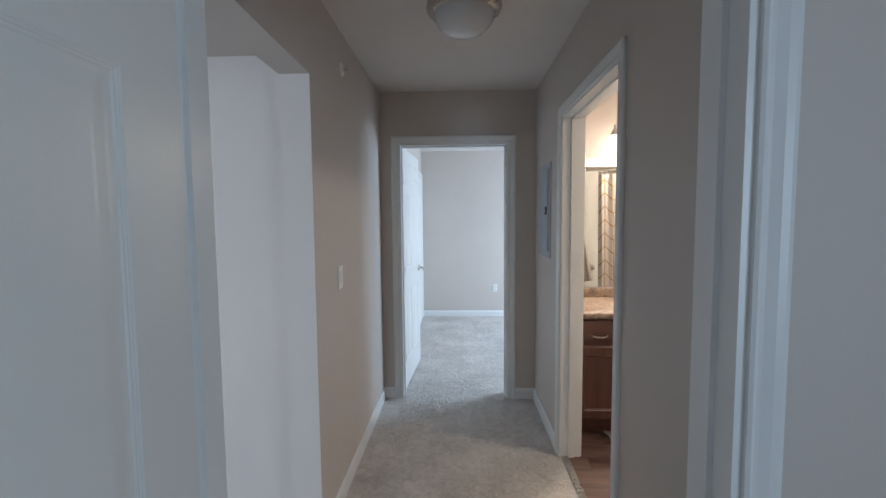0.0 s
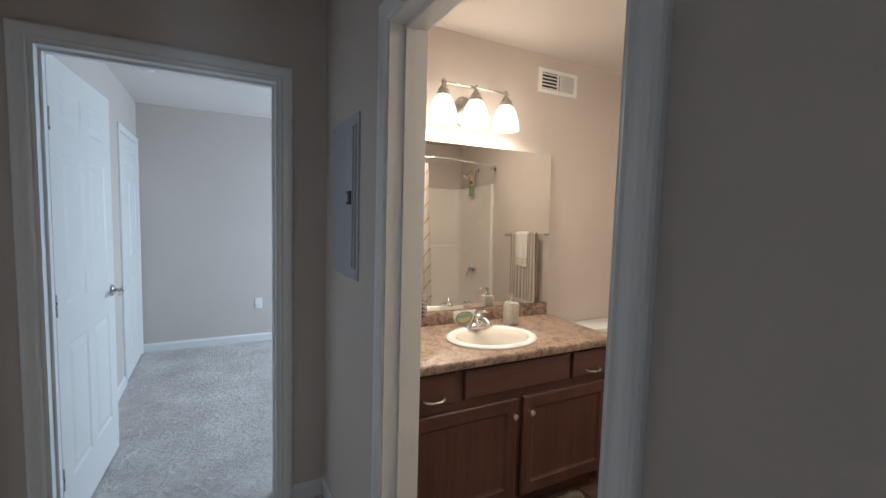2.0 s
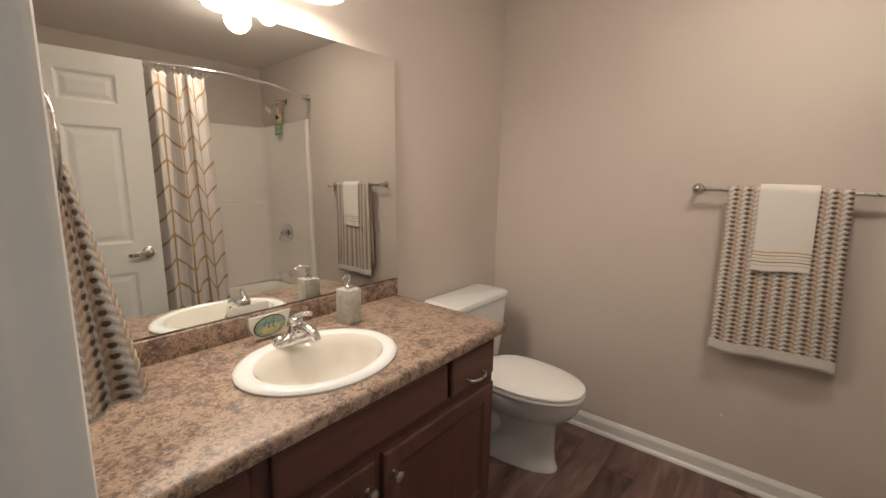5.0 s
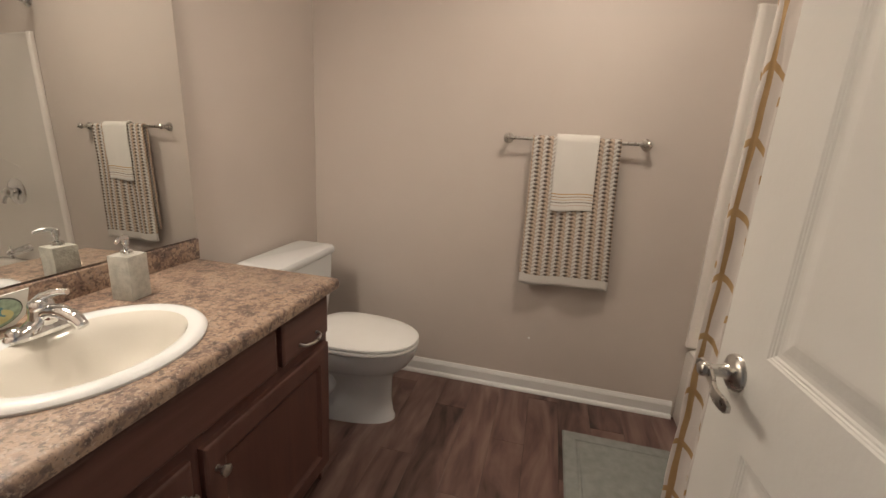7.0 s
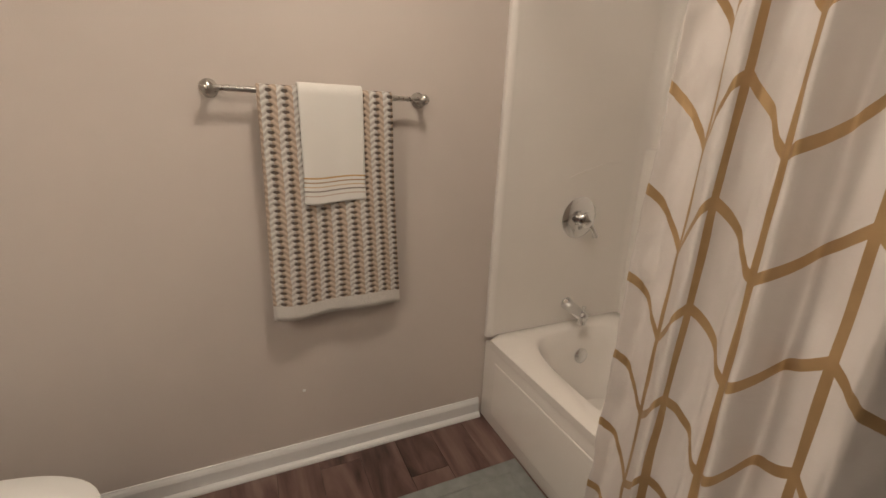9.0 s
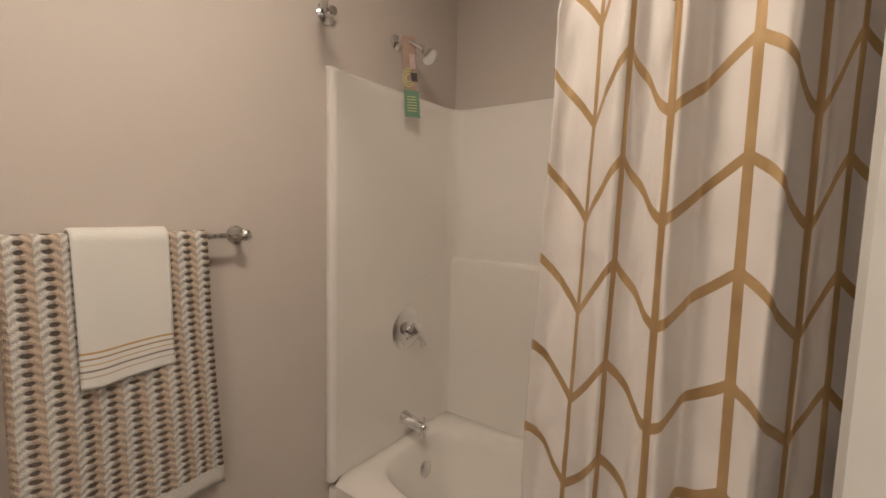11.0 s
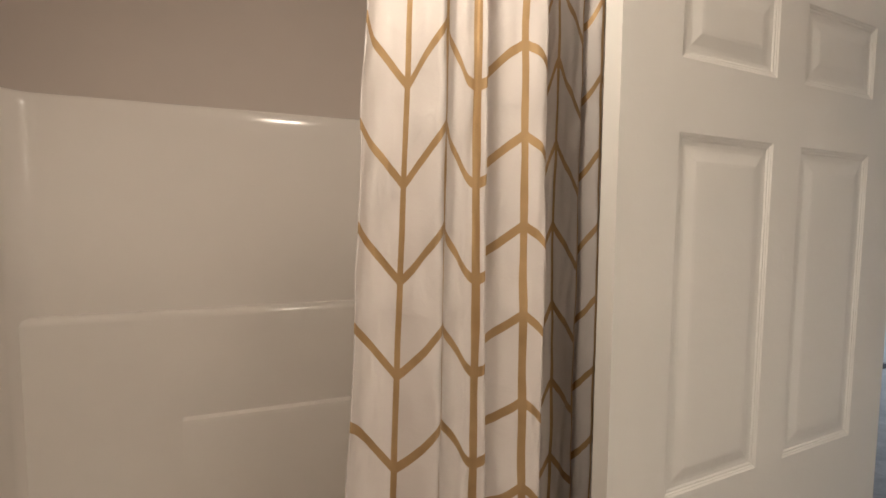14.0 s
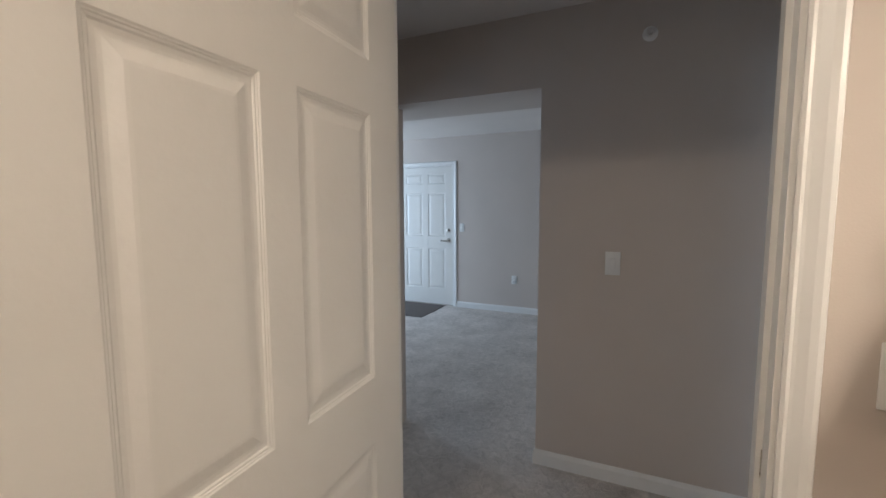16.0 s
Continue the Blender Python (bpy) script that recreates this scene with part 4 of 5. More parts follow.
part("back_rail", blocks((VX0, BN - 0.06, 0.70, VX1 - 0.02, BN - 0.004, 0.795)), WOOD_H, van, smooth=False)
part("toe_kick", blocks((VX0 + 0.005, VF + 0.065, 0.0, VX1 - 0.02, VF + 0.08, 0.10)), WOOD_H, van, smooth=False)
for name, x0, z0, x1, z1, fw, hx in (("drawer_front", 0.790, 0.648, 1.035, 0.782, 0, 0.932), ("false_front", 1.083, 0.648, 1.686, 0.782, 0, None), ("drawer_front", 1.712, 0.648, 1.968, 0.782, 0, 1.842)):
    f = part(name, moulded_front(x0, z0, x1, z1, VF, fw), WOOD_H, van, smooth=False)
    if hx:
        pull(f, hx, 0.682, VF - 0.019)
for x0, x1, kx in ((0.782, 1.373, 1.342), (1.407, 1.972, 1.440)):
    f = part("door", moulded_front(x0, 0.118, x1, 0.608, VF, 0.058), WOOD_V, van, smooth=False)
    knob(f, kx, 0.535, VF - 0.019)

SX, SY, SA, SB = 1.37, 2.985, 0.242, 0.197


def countertop():
    c = thing("countertop", pose(0, 0, 0.795), "speckled brown laminate vanity top with a backsplash", "countertop")
    x0, x1, y0, y1 = BL + 0.001, 2.010, 2.735, BN - 0.002
    n = 96
    zt = 0.040
    cut = [(SX + (SA - 0.018) * math.cos(2 * math.pi * i / n), SY + (SB - 0.018) * math.sin(2 * math.pi * i / n)) for i in range(n)]

    def rim(inset, z):
        out = []
        for i in range(n):
            dx, dy = math.cos(2 * math.pi * i / n), math.sin(2 * math.pi * i / n)
            ks = []
            if dx > 1e-9: ks.append((x1 - inset - SX) / dx)
            if dx < -1e-9: ks.append((x0 + inset - SX) / dx)
            if dy > 1e-9: ks.append((y1 - SY) / dy)
            if dy < -1e-9: ks.append((y0 + inset - SY) / dy)
            k = min(ks)
            out.append((SX + dx * k, SY + dy * k, z))
        corners = [(x1 - inset, y1), (x0 + inset, y1), (x0 + inset, y0 + inset), (x1 - inset, y0 + inset)]
        for cxy in corners:
            j = min(range(n), key=lambda q: (out[q][0] - cxy[0]) ** 2 + (out[q][1] - cxy[1]) ** 2)
            out[j] = (*cxy, z)
        return out

    bm = bmesh.new()
    rings(bm, [[(*p, 0.002) for p in cut], rim(0.006, 0.0), rim(0.001, 0.004), rim(0.0, 0.016), rim(0.001, 0.028), rim(0.005, 0.036), rim(0.012, zt), [(*p, zt) for p in cut]], True, False, False)
    part("slab", bm, LAMINATE, c)
    part("backsplash", rbox(x0, y1 - 0.034, zt - 0.002, x1, y1, 0.115, 0.006, 3), LAMINATE, c)


countertop()


def basin():
    s = thing("sink", pose(SX, SY, 0.835), "oval off-white drop-in sink", "sink")
    n = 72

    def ell(a, b, z, dy=0.0):
        return [(a * math.cos(2 * math.pi * i / n), dy + b * math.sin(2 * math.pi * i / n), z) for i in range(n)]

    bm = bmesh.new()
    rings(bm, [ell(SA, SB, 0.0), ell(SA + 0.001, SB + 0.001, 0.006), ell(SA - 0.004, SB - 0.004, 0.0125), ell(SA - 0.015, SB - 0.015, 0.0155), ell(SA - 0.034, SB - 0.034, 0.0150, -0.004), ell(SA - 0.046, SB - 0.044, 0.0115, -0.006)], True, False, False)
    part("rim", bm, PORC, s, "glossy white rim")
    bm = bmesh.new()
    rings(bm, [ell(SA - 0.045, SB - 0.043, 0.0118, -0.006), ell(SA - 0.054, SB - 0.053, 0.002, -0.010), ell(SA - 0.063, SB - 0.063, -0.022, -0.014), ell(SA - 0.084, SB - 0.080, -0.07, -0.014), ell(SA - 0.12, SB - 0.11, -0.12, -0.012), ell(0.06, 0.05, -0.142, -0.01), ell(0.024, 0.022, -0.146, -0.01)], True, False, True)
    part("bowl", bm, BASIN, s, "cream coloured bowl")
    part("drain", lathe([(0.022, 0), (0.021, 0.004), (0.012, 0.005), (0.003, 0.006)], 24, Matrix.Translation((0, -0.01, -0.1455))), CHROME, s, "chrome drain")
    return s


basin()

fa = thing("faucet", pose(1.385, 3.135, 0.850), "chrome single-lever basin faucet", "faucet")
bm = bmesh.new()
n = 40
rings(bm, [[(a * math.copysign(abs(math.cos(2 * math.pi * i / n)) ** 0.7, math.cos(2 * math.pi * i / n)), b * math.sin(2 * math.pi * i / n), z) for i in range(n)] for a, b, z in ((0.078, 0.026, -0.002), (0.078, 0.026, 0.006), (0.072, 0.023, 0.014), (0.045, 0.022, 0.020), (0.026, 0.022, 0.030), (0.023, 0.021, 0.050), (0.021, 0.020, 0.056))])
part("base", bm, CHROME, fa)
part("spout", tube([tuple(p) for p in smooth_run([(0, 0.0, 0.034), (0, -0.03, 0.050), (0, -0.065, 0.052), (0, -0.10, 0.040), (0, -0.115, 0.026)], 4)], [0.018] * 4 + [0.016] * 5 + [0.0145] * 4 + [0.013] * 3 + [0.011], 16), CHROME, fa)
part("cap", lathe([(0.023, 0.052), (0.024, 0.060), (0.021, 0.070), (0.012, 0.076), (0.002, 0.077)], 28), CHROME, fa)
part("lever", tube([tuple(p) for p in smooth_run([(0, 0.005, 0.070), (0.004, -0.012, 0.082), (0.012, -0.034, 0.090), (0.020, -0.055, 0.092)], 4)], [0.011] * 4 + [0.009] * 5 + [0.0075] * 4, 14), CHROME, fa)
for x in (-0.056, 0.056):
    part("end_button", lathe([(0.016, 0.010), (0.015, 0.020), (0.009, 0.026), (0.002, 0.027)], 22, Matrix.Translation((x, 0, 0))), CHROME, fa)

so = thing("soap_dispenser", pose(1.630, 3.176, 0.835, 0, 0, 6), "square grey stone soap dispenser with a chrome pump", "soap dispenser")
part("bottle", rbox(-0.032, -0.032, 0.0, 0.032, 0.032, 0.126, 0.003), STONE, so)
part("collar", lathe([(0.016, 0.126), (0.016, 0.136), (0.009, 0.141), (0.006, 0.142), (0.006, 0.160)], 24), CHROME, so, "chrome collar")
part("pump", tube([(0, 0, 0.154), (0, 0, 0.170), (-0.004, -0.004, 0.174), (-0.03, -0.012, 0.175), (-0.045, -0.016, 0.168)], [0.010, 0.010, 0.008, 0.0055, 0.0045], 14), CHROME, so, "chrome pump head")

cd = thing("decor_card", pose(1.352, 3.250, 0.836, 14, 0, 2), "white card with a round green and blue emblem", "card")
bm = bmesh.new()
pts = [(-0.072, 0.088), (-0.066, 0.05), (-0.045, 0.016), (-0.02, 0.0), (0.045, 0.0), (0.068, 0.02), (0.074, 0.088)]
rings(bm, [[(x, y, z) for x, z in pts] for y in (0.0, 0.003)])
part("backing", bm, CARD, cd, smooth=False)


def disc(rx, rz, cx, cz, y, n=40):
    bm = bmesh.new()
    rings(bm, [[(cx + rx * math.cos(2 * math.pi * i / n), yy, cz + rz * math.sin(2 * math.pi * i / n)) for i in range(n)] for yy in (y, y - 0.0012)])
    return bm


part("emblem_ring", disc(0.056, 0.039, 0.004, 0.045, -0.0005), BLACK, cd, smooth=False)
part("emblem_field", disc(0.053, 0.036, 0.004, 0.045, -0.002), EMBLEM_G, cd, "green printed field", smooth=False)
part("emblem_centre", disc(0.034, 0.019, 0.006, 0.036, -0.0035), EMBLEM_Y, cd, smooth=False)
for k in range(4):
    bm = tube([(-0.026 + 0.016 * k + 0.010 * math.cos(a), -0.006, 0.050 + 0.012 * math.sin(a)) for a in [radians(i * 25 + 40 * k) for i in range(7)]], 0.0022, 6)
    part("emblem_mark", bm, EMBLEM_B, cd)

mir = thing("mirror", pose(0, BN, 0), "frameless wall mirror above the vanity", "mirror")
part("glass", rbox(0.0, -0.007, -0.928, 1.228, -0.001, 0.0, 0.0015, 1), MIRROR, mir, smooth=False, at=pose(0.775, -0.001, 1.842, -1.20, 0, -0.45))
part("bottom_channel", blocks((0.775, -0.020, 0.9105, 2.003, -0.001, 0.9135)), CHROME, mir, "thin chrome channel", smooth=False)

# vanity light
vl = thing("vanity_light", pose(1.362, BN, 2.02), "three-light nickel bath fixture with frosted glass shades, lit", "wall lamp")
bm = lathe([(0.062, 0), (0.062, 0.005), (0.050, 0.014), (0.022, 0.018), (0.012, 0.022)], 36, Matrix.Rotation(radians(90), 4, "X"))
bmesh.ops.scale(bm, vec=(1.0, 1.0, 1.35), verts=bm.verts)
part("backplate", bm, NICKEL, vl)
part("stem", tube([tuple(p) for p in smooth_run([(0, -0.015, 0.0), (0, -0.07, 0.01), (0, -0.115, 0.045), (0, -0.135, 0.098)], 4)], 0.009, 12), NICKEL, vl)
part("crossbar", tube([(-0.205, -0.135, 0.098), (0.205, -0.135, 0.098)], 0.0075, 14), NICKEL, vl)
for x in (-0.194, 0.0, 0.196):
    m = Matrix.Translation((x, -0.135, 0))
    part("finial", lathe([(0.010, 0.088), (0.012, 0.096), (0.011, 0.106), (0.005, 0.113), (0.001, 0.115)], 20, m), NICKEL, vl)
    part("socket_cup", lathe([(0.010, 0.092), (0.013, 0.078), (0.024, 0.066), (0.033, 0.048), (0.035, 0.034), (0.030, 0.032)], 26, m), NICKEL, vl)
    part("shade", lathe([(0.028, 0.036), (0.040, 0.026), (0.055, 0.000), (0.066, -0.035), (0.073, -0.072), (0.075, -0.100), (0.071, -0.100), (0.069, -0.072), (0.062, -0.035), (0.050, 0.000), (0.030, 0.026)], 36, m, False, False), LITGLASS, vl, "glowing frosted glass shade").visible_shadow = False

# air register
reg = thing("air_register", pose(2.04, BN, 2.287), "white wall air register with louvres", "vent")
bm = bmesh.new()
for b in ((-0.158, -0.006, -0.072, 0.158, -0.001, -0.050), (-0.158, -0.006, 0.050, 0.158, -0.001, 0.072), (-0.158, -0.006, -0.050, -0.128, -0.001, 0.050), (0.128, -0.006, -0.050, 0.158, -0.001, 0.050), (-0.006, -0.006, -0.050, 0.006, -0.001, 0.050)):
    bx(bm, *b)
part("frame", bm, PLASTIC, reg, smooth=False)
# flat dark sheet in place of the shaded duct
part("backing", blocks((-0.128, -0.0015, -0.050, 0.128, -0.0005, 0.050)), DARK, reg, "dark sheet for the shade behind the louvres", smooth=False)
for i in range(22):
    x = -0.122 + i * 0.0116
    if x < 0.008:
        continue
    bm = bmesh.new()
    bx(bm, -0.0008, -0.007, -0.050, 0.0008, 0.0045, 0.050)
    part("louvre", bm, PLASTIC, reg, smooth=False, at=pose(x, -0.006, 0, 0, 0, -30 if x < 0 else 22))
for z in (-0.042, -0.021, 0.0, 0.021, 0.042):
    part("slat", blocks((-0.128, -0.005, -0.0035, -0.006, -0.0035, 0.0035)), PLASTIC, reg, smooth=False, at=pose(0, 0, z, 25, 0, 0))

# ---------- toilet ----------


def toilet():
    t = thing("toilet", pose(2.435, 3.32, 0), "white two-piece elongated toilet, lid closed", "toilet")

    def egg(hw, yf, yb, z, n=48):
        """A pointed oval: half width hw, front at yf, back at yb (negative: towards the room)."""
        out = []
        ym = yb + (yf - yb) * 0.42
        for i in range(n):
            a = 2 * math.pi * i / n
            c, s = math.cos(a), math.sin(a)
            ly = (ym - yf) if s < 0 else (yb - ym)
            w = hw * math.copysign(abs(c) ** (0.92 if s < 0 else 0.75), c)
            out.append((w, ym + ly * math.copysign(abs(s) ** (0.95 if s < 0 else 0.7), s), z))
        return out

    bm = bmesh.new()
    rings(bm, [egg(0.106, -0.650, -0.10, 0.0), egg(0.106, -0.650, -0.10, 0.012), egg(0.100, -0.640, -0.12, 0.03), egg(0.095, -0.630, -0.13, 0.10), egg(0.098, -0.630, -0.13, 0.20), egg(0.102, -0.636, -0.13, 0.235), egg(0.128, -0.668, -0.11, 0.265), egg(0.165, -0.708, -0.09, 0.300), egg(0.180, -0.730, -0.07, 0.335),
               egg(0.186, -0.740, -0.06, 0.36), egg(0.188, -0.745, -0.05, 0.385), egg(0.180, -0.738, -0.055, 0.392)])
    part("bowl", bm, PORC, t)
    # trapway bulge on each side of the foot
    for sx in (-1, 1):
        pts = smooth_run([(sx * 0.088, -0.20, 0.06), (sx * 0.098, -0.30, 0.12), (sx * 0.098, -0.36, 0.19), (sx * 0.095, -0.30, 0.25), (sx * 0.088, -0.20, 0.24)], 4)
        part("trapway", tube([tuple(p) for p in pts], [0.02] + [0.035] * (len(pts) - 2) + [0.02], 14), PORC, t)
    part("seat", (lambda b: (rings(b, [egg(0.186, -0.742, -0.225, 0.394), egg(0.191, -0.749, -0.222, 0.400), egg(0.190, -0.748, -0.222, 0.410), egg(0.185, -0.742, -0.225, 0.413)]), b)[1])(bmesh.new()), PLASTIC, t, "white seat ring")
    part("lid", (lambda b: (rings(b, [egg(0.184, -0.741, -0.232, 0.415), egg(0.190, -0.748, -0.228, 0.419), egg(0.189, -0.747, -0.228, 0.427), egg(0.180, -0.735, -0.236, 0.433), egg(0.120, -0.660, -0.28, 0.4365), egg(0.04, -0.56, -0.36, 0.437)]), b)[1])(bmesh.new()), PLASTIC, t, "white closed lid")
    for sx in (-0.075, 0.075):
        part("lid_hinge", rbox(sx - 0.022, -0.232, 0.392, sx + 0.022, -0.200, 0.424, 0.007, 3), PLASTIC, t)
    bm = bmesh.new()

    def rect(hx, y0, y1, z, r=0.035, n=6):
        out = []
        for cx, cy, a0 in ((hx - r, y1 - r, 0), (-hx + r, y1 - r, 90), (-hx + r, y0 + r, 180), (hx - r, y0 + r, 270)):
            out += [(cx + r * math.cos(radians(a0 + 90 * k / n)), cy + r * math.sin(radians(a0 + 90 * k / n)), z) for k in range(n + 1)]
        return out

    rings(bm, [rect(0.205, -0.185, -0.01, 0.375), rect(0.215, -0.195, -0.005, 0.39), rect(0.232, -0.208, -0.003, 0.55), rect(0.240, -0.212, -0.003, 0.722)])
    part("tank", bm, PORC, t)
    bm = bmesh.new()
    rings(bm, [rect(0.244, -0.216, -0.002, 0.720), rect(0.250, -0.222, -0.001, 0.727), rect(0.250, -0.222, -0.001, 0.745), rect(0.244, -0.216, -0.004, 0.757), rect(0.225, -0.198, -0.015, 0.7605)])
    part("tank_lid", bm, PORC, t)
    part("flush_lever", tube([(-0.185, -0.212, 0.665), (-0.185, -0.226, 0.665), (-0.165, -0.232, 0.662), (-0.115, -0.230, 0.655)], [0.012, 0.009, 0.007, 0.008], 12), CHROME, t, "chrome flush lever")
    for sx in (-1, 1):
        part("bolt_cap", lathe([(0.014, 0), (0.013, 0.010), (0.008, 0.016), (0.001, 0.018)], 16, Matrix.Translation((sx * 0.118, -0.33, 0.0))), PLASTIC, t)
    return t


toilet()

# ---------- towel bar and towels ----------
bar = thing("towel_bar", pose(BR, 1.98, 1.335), "brushed nickel towel bar", "towel bar")
for y in (-0.310, 0.310):
    part("post", lathe([(0.025, 0), (0.025, 0.005), (0.019, 0.012), (0.010, 0.022), (0.009, 0.045), (0.015, 0.055), (0.016, 0.066), (0.010, 0.073), (0.002, 0.075)], 26, Matrix.Translation((0, y, 0)) @ Matrix.Rotation(radians(-90), 4, "Y")), NICKEL, bar)
part("bar", tube([(-0.060, -0.308, 0), (-0.060, 0.308, 0)], 0.008, 16), NICKEL, bar)


def hung_towel(name, label, yc, width, drop, back_drop, r, mat, thick, spread=0.0, sway=0.006, tilt=0.0, drift=0.0):
    """A towel over the bar: yc and width along it, front and back drop, r: how far round the bar."""
    t = thing(name, pose(BR - 0.060, yc, 1.335), label, "towel")
    prof = []
    nb, nf = 12, 40
    for k in range(nb):
        prof.append((r, -back_drop * (1 - k / nb)))
    for k in range(9):
        a = math.pi * k / 8
        prof.append((r * math.cos(a), r * math.sin(a)))
    for k in range(1, nf + 1):
        prof.append((-r, -drop * k / nf))
    L = [0.0]
    for a, b in zip(prof, prof[1:]):
        L.append(L[-1] + math.dist(a, b))
    nw = 28
    rows, uvs = [], []
    for (px, pz), l in zip(prof, L):
        down = max(0.0, -pz)
        row, uvr = [], []
        for i in range(nw + 1):
            s = i / nw - 0.5
            w = sway * down * 2.2 * math.sin(s * 11 + 0.6) + sway * 0.4 * noise.noise((s * 4, pz * 6, r * 90))
            edge = 0.004 * noise.noise((s * 3, 7.7, pz * 3))
            row.append((px + w if px < 0 else px - 0.2 * w, s * (width + spread * down) + edge + drift * down, pz - (0.010 * math.sin(s * 7) * down if px < 0 else 0) + tilt * s * down))
            uvr.append((s * width + 0.0115, L[-1] - l))
        rows.append(row)
        uvs.append(uvr)
    sheet("cloth", rows, uvs, mat, thick, t)
    return t


hung_towel("bath_towel", "braided brown, tan and white striped bath towel on the bar", 1.978, 0.385, 0.695, 0.62, 0.014, TOWEL, 0.007, 0.055, 0.008, 0.0, -0.024)
hung_towel("hand_towel", "white hand towel with thin tan stripes over the bath towel", 1.972, 0.184, 0.318, 0.28, 0.026, HANDTOWEL, 0.006, 0.02, 0.005, -0.03, -0.02)

ring = thing("towel_ring", pose(BL, 2.762, 1.47), "brushed nickel towel ring", "towel ring")
part("post", lathe([(0.026, 0), (0.026, 0.005), (0.018, 0.012), (0.010, 0.020), (0.010, 0.045), (0.014, 0.052), (0.002, 0.056)], 26, Matrix.Rotation(radians(90), 4, "Y")), NICKEL, ring)
part("ring", tube([(0.045, 0.068 * math.sin(a), -0.068 + 0.068 * math.cos(a)) for a in [2 * math.pi * k / 32 for k in range(33)]], 0.0045, 10), NICKEL, ring)


def ring_towel():
    t = thing("ring_towel", pose(BL + 0.045, 2.762, 1.355), "checked grey, tan and white hand towel bunched through the ring", "towel")
    rows, uvs = [], []
    nz, nw = 30, 56
    for j in range(nz + 1):
        k = j / nz
        z = 0.03 - 0.335 * k
        row, uvr = [], []
        wid = 0.030 + 0.075 * min(1, k * 1.15) ** 0.8
        for i in range(nw + 1):
            a = 2 * math.pi * i / nw * 0.995
            fold = 1 + 0.20 * math.sin(5 * a + 0.5) * (0.4 + 0.6 * k)
            row.append((0.005 + (0.010 + 0.042 * k) * fold * math.cos(a) + 0.018 * k, wid * fold * math.sin(a), z - 0.012 * math.sin(2 * a) * k))
            uvr.append((a / (2 * math.pi) * 0.46, 0.045 + 0.40 * (1 - k)))
        rows.append(row)
        uvs.append(uvr)
    sheet("cloth", rows, uvs, RINGTOWEL, 0.005, t)


ring_towel()

plug = thing("wall_plug", pose(BR, 2.089, 0.308), "small white filler spot on the bathroom wall", "wall plug")
part("filler", lathe([(0.006, 0.0), (0.0055, 0.0012), (0.003, 0.002), (0.001, 0.0022)], 14, Matrix.Rotation(radians(-90), 4, "Y")), PLASTIC, plug)

# ---------- mats ----------


def mat_with_border(name, label, x0, y0, x1, y1, m):
    t = thing(name, pose(0, 0, 0.004), label, "bath mat")
    bm = bmesh.new()
    loops = []
    for inset, z in ((0.0, 0.0), (0.0, 0.006), (0.006, 0.012), (0.055, 0.012), (0.060, 0.008), (0.066, 0.008), (0.071, 0.012)):
        loops.append([(x0 + inset, y0 + inset, z), (x1 - inset, y0 + inset, z), (x1 - inset, y1 - inset, z), (x0 + inset, y1 - inset, z)])
    rings(bm, loops)
    part("mat_body", bm, m, t, smooth=False)
    return t


mat_with_border("bath_mat", "grey-green cotton bath mat beside the tub", 1.76, 1.345, 2.588, 1.885, MATG)


def shag(name, label, x0, y0, x1, y1, m):
    t = thing(name, pose(0, 0, 0.004), label, "rug")
    part("backing", rbox(x0 + 0.01, y0 + 0.01, 0, x1 - 0.01, y1 - 0.01, 0.010, 0.004), m, t)
    rng = random.Random(5)
    verts, faces = [], []
    for _ in range(5200):
        x, y = rng.uniform(x0, x1), rng.uniform(y0, y1)
        a, l, w = rng.uniform(0, 6.283), rng.uniform(0.012, 0.026), rng.uniform(0.002, 0.0035)
        lean = rng.uniform(0.004, 0.018)
        dx, dy = math.cos(a) * w, math.sin(a) * w
        tx, ty = math.cos(a * 3.1) * lean, math.sin(a * 3.1) * lean
        b = len(verts)
        verts += [(x - dx, y - dy, 0.004), (x + dx, y + dy, 0.004), (x - dy * 0.8, y + dx * 0.8, 0.004), (x + tx, y + ty, l)]
        faces += [(b, b + 1, b + 3), (b + 1, b + 2, b + 3), (b + 2, b, b + 3)]
    me = bpy.data.meshes.new("tufts")
    me.from_pydata(verts, [], faces)
    me.materials.append(m)
    ob = tagged(new("tufts", me), kind="stuff")
    ob.parent = t
    return t


shag("vanity_rug", "mottled beige shag rug in front of the vanity", 0.99, 2.30, 1.82, 2.80, RUG)


# ---------- ceiling lamps ----------


def flush_lamp(x, y, label, glass):
    t = thing("ceiling_light", pose(x, y, CH), label, "ceiling lamp")
    part("pan", lathe([(0.165, 0.0), (0.168, -0.012), (0.160, -0.022), (0.172, -0.034), (0.170, -0.046), (0.158, -0.060), (0.140, -0.066), (0.138, -0.058)], 56, None, True, False), NICKEL, t, "brushed nickel ring")
    part("dome", lathe([(0.139, -0.060), (0.136, -0.080), (0.122, -0.108), (0.096, -0.134), (0.060, -0.151), (0.022, -0.158), (0.004, -0.1585)], 48, None, False, True), glass, t, "milk glass dome").visible_shadow = False
    return t


flush_lamp(0.046, 1.985, "brushed nickel flush ceiling light with a white glass dome, off", MILKGLASS)
bl = thing("bathroom_ceiling_light", pose(2.04, 1.93, CH), "square white flush ceiling light with a lit lens", "ceiling lamp")
part("trim", rbox(-0.15, -0.15, -0.022, 0.15, 0.15, 0.0, 0.006), PLASTIC, bl)
part("lens", rbox(-0.115, -0.115, -0.034, 0.115, 0.115, -0.021, 0.006), LITGLASS, bl, "glowing frosted lens")

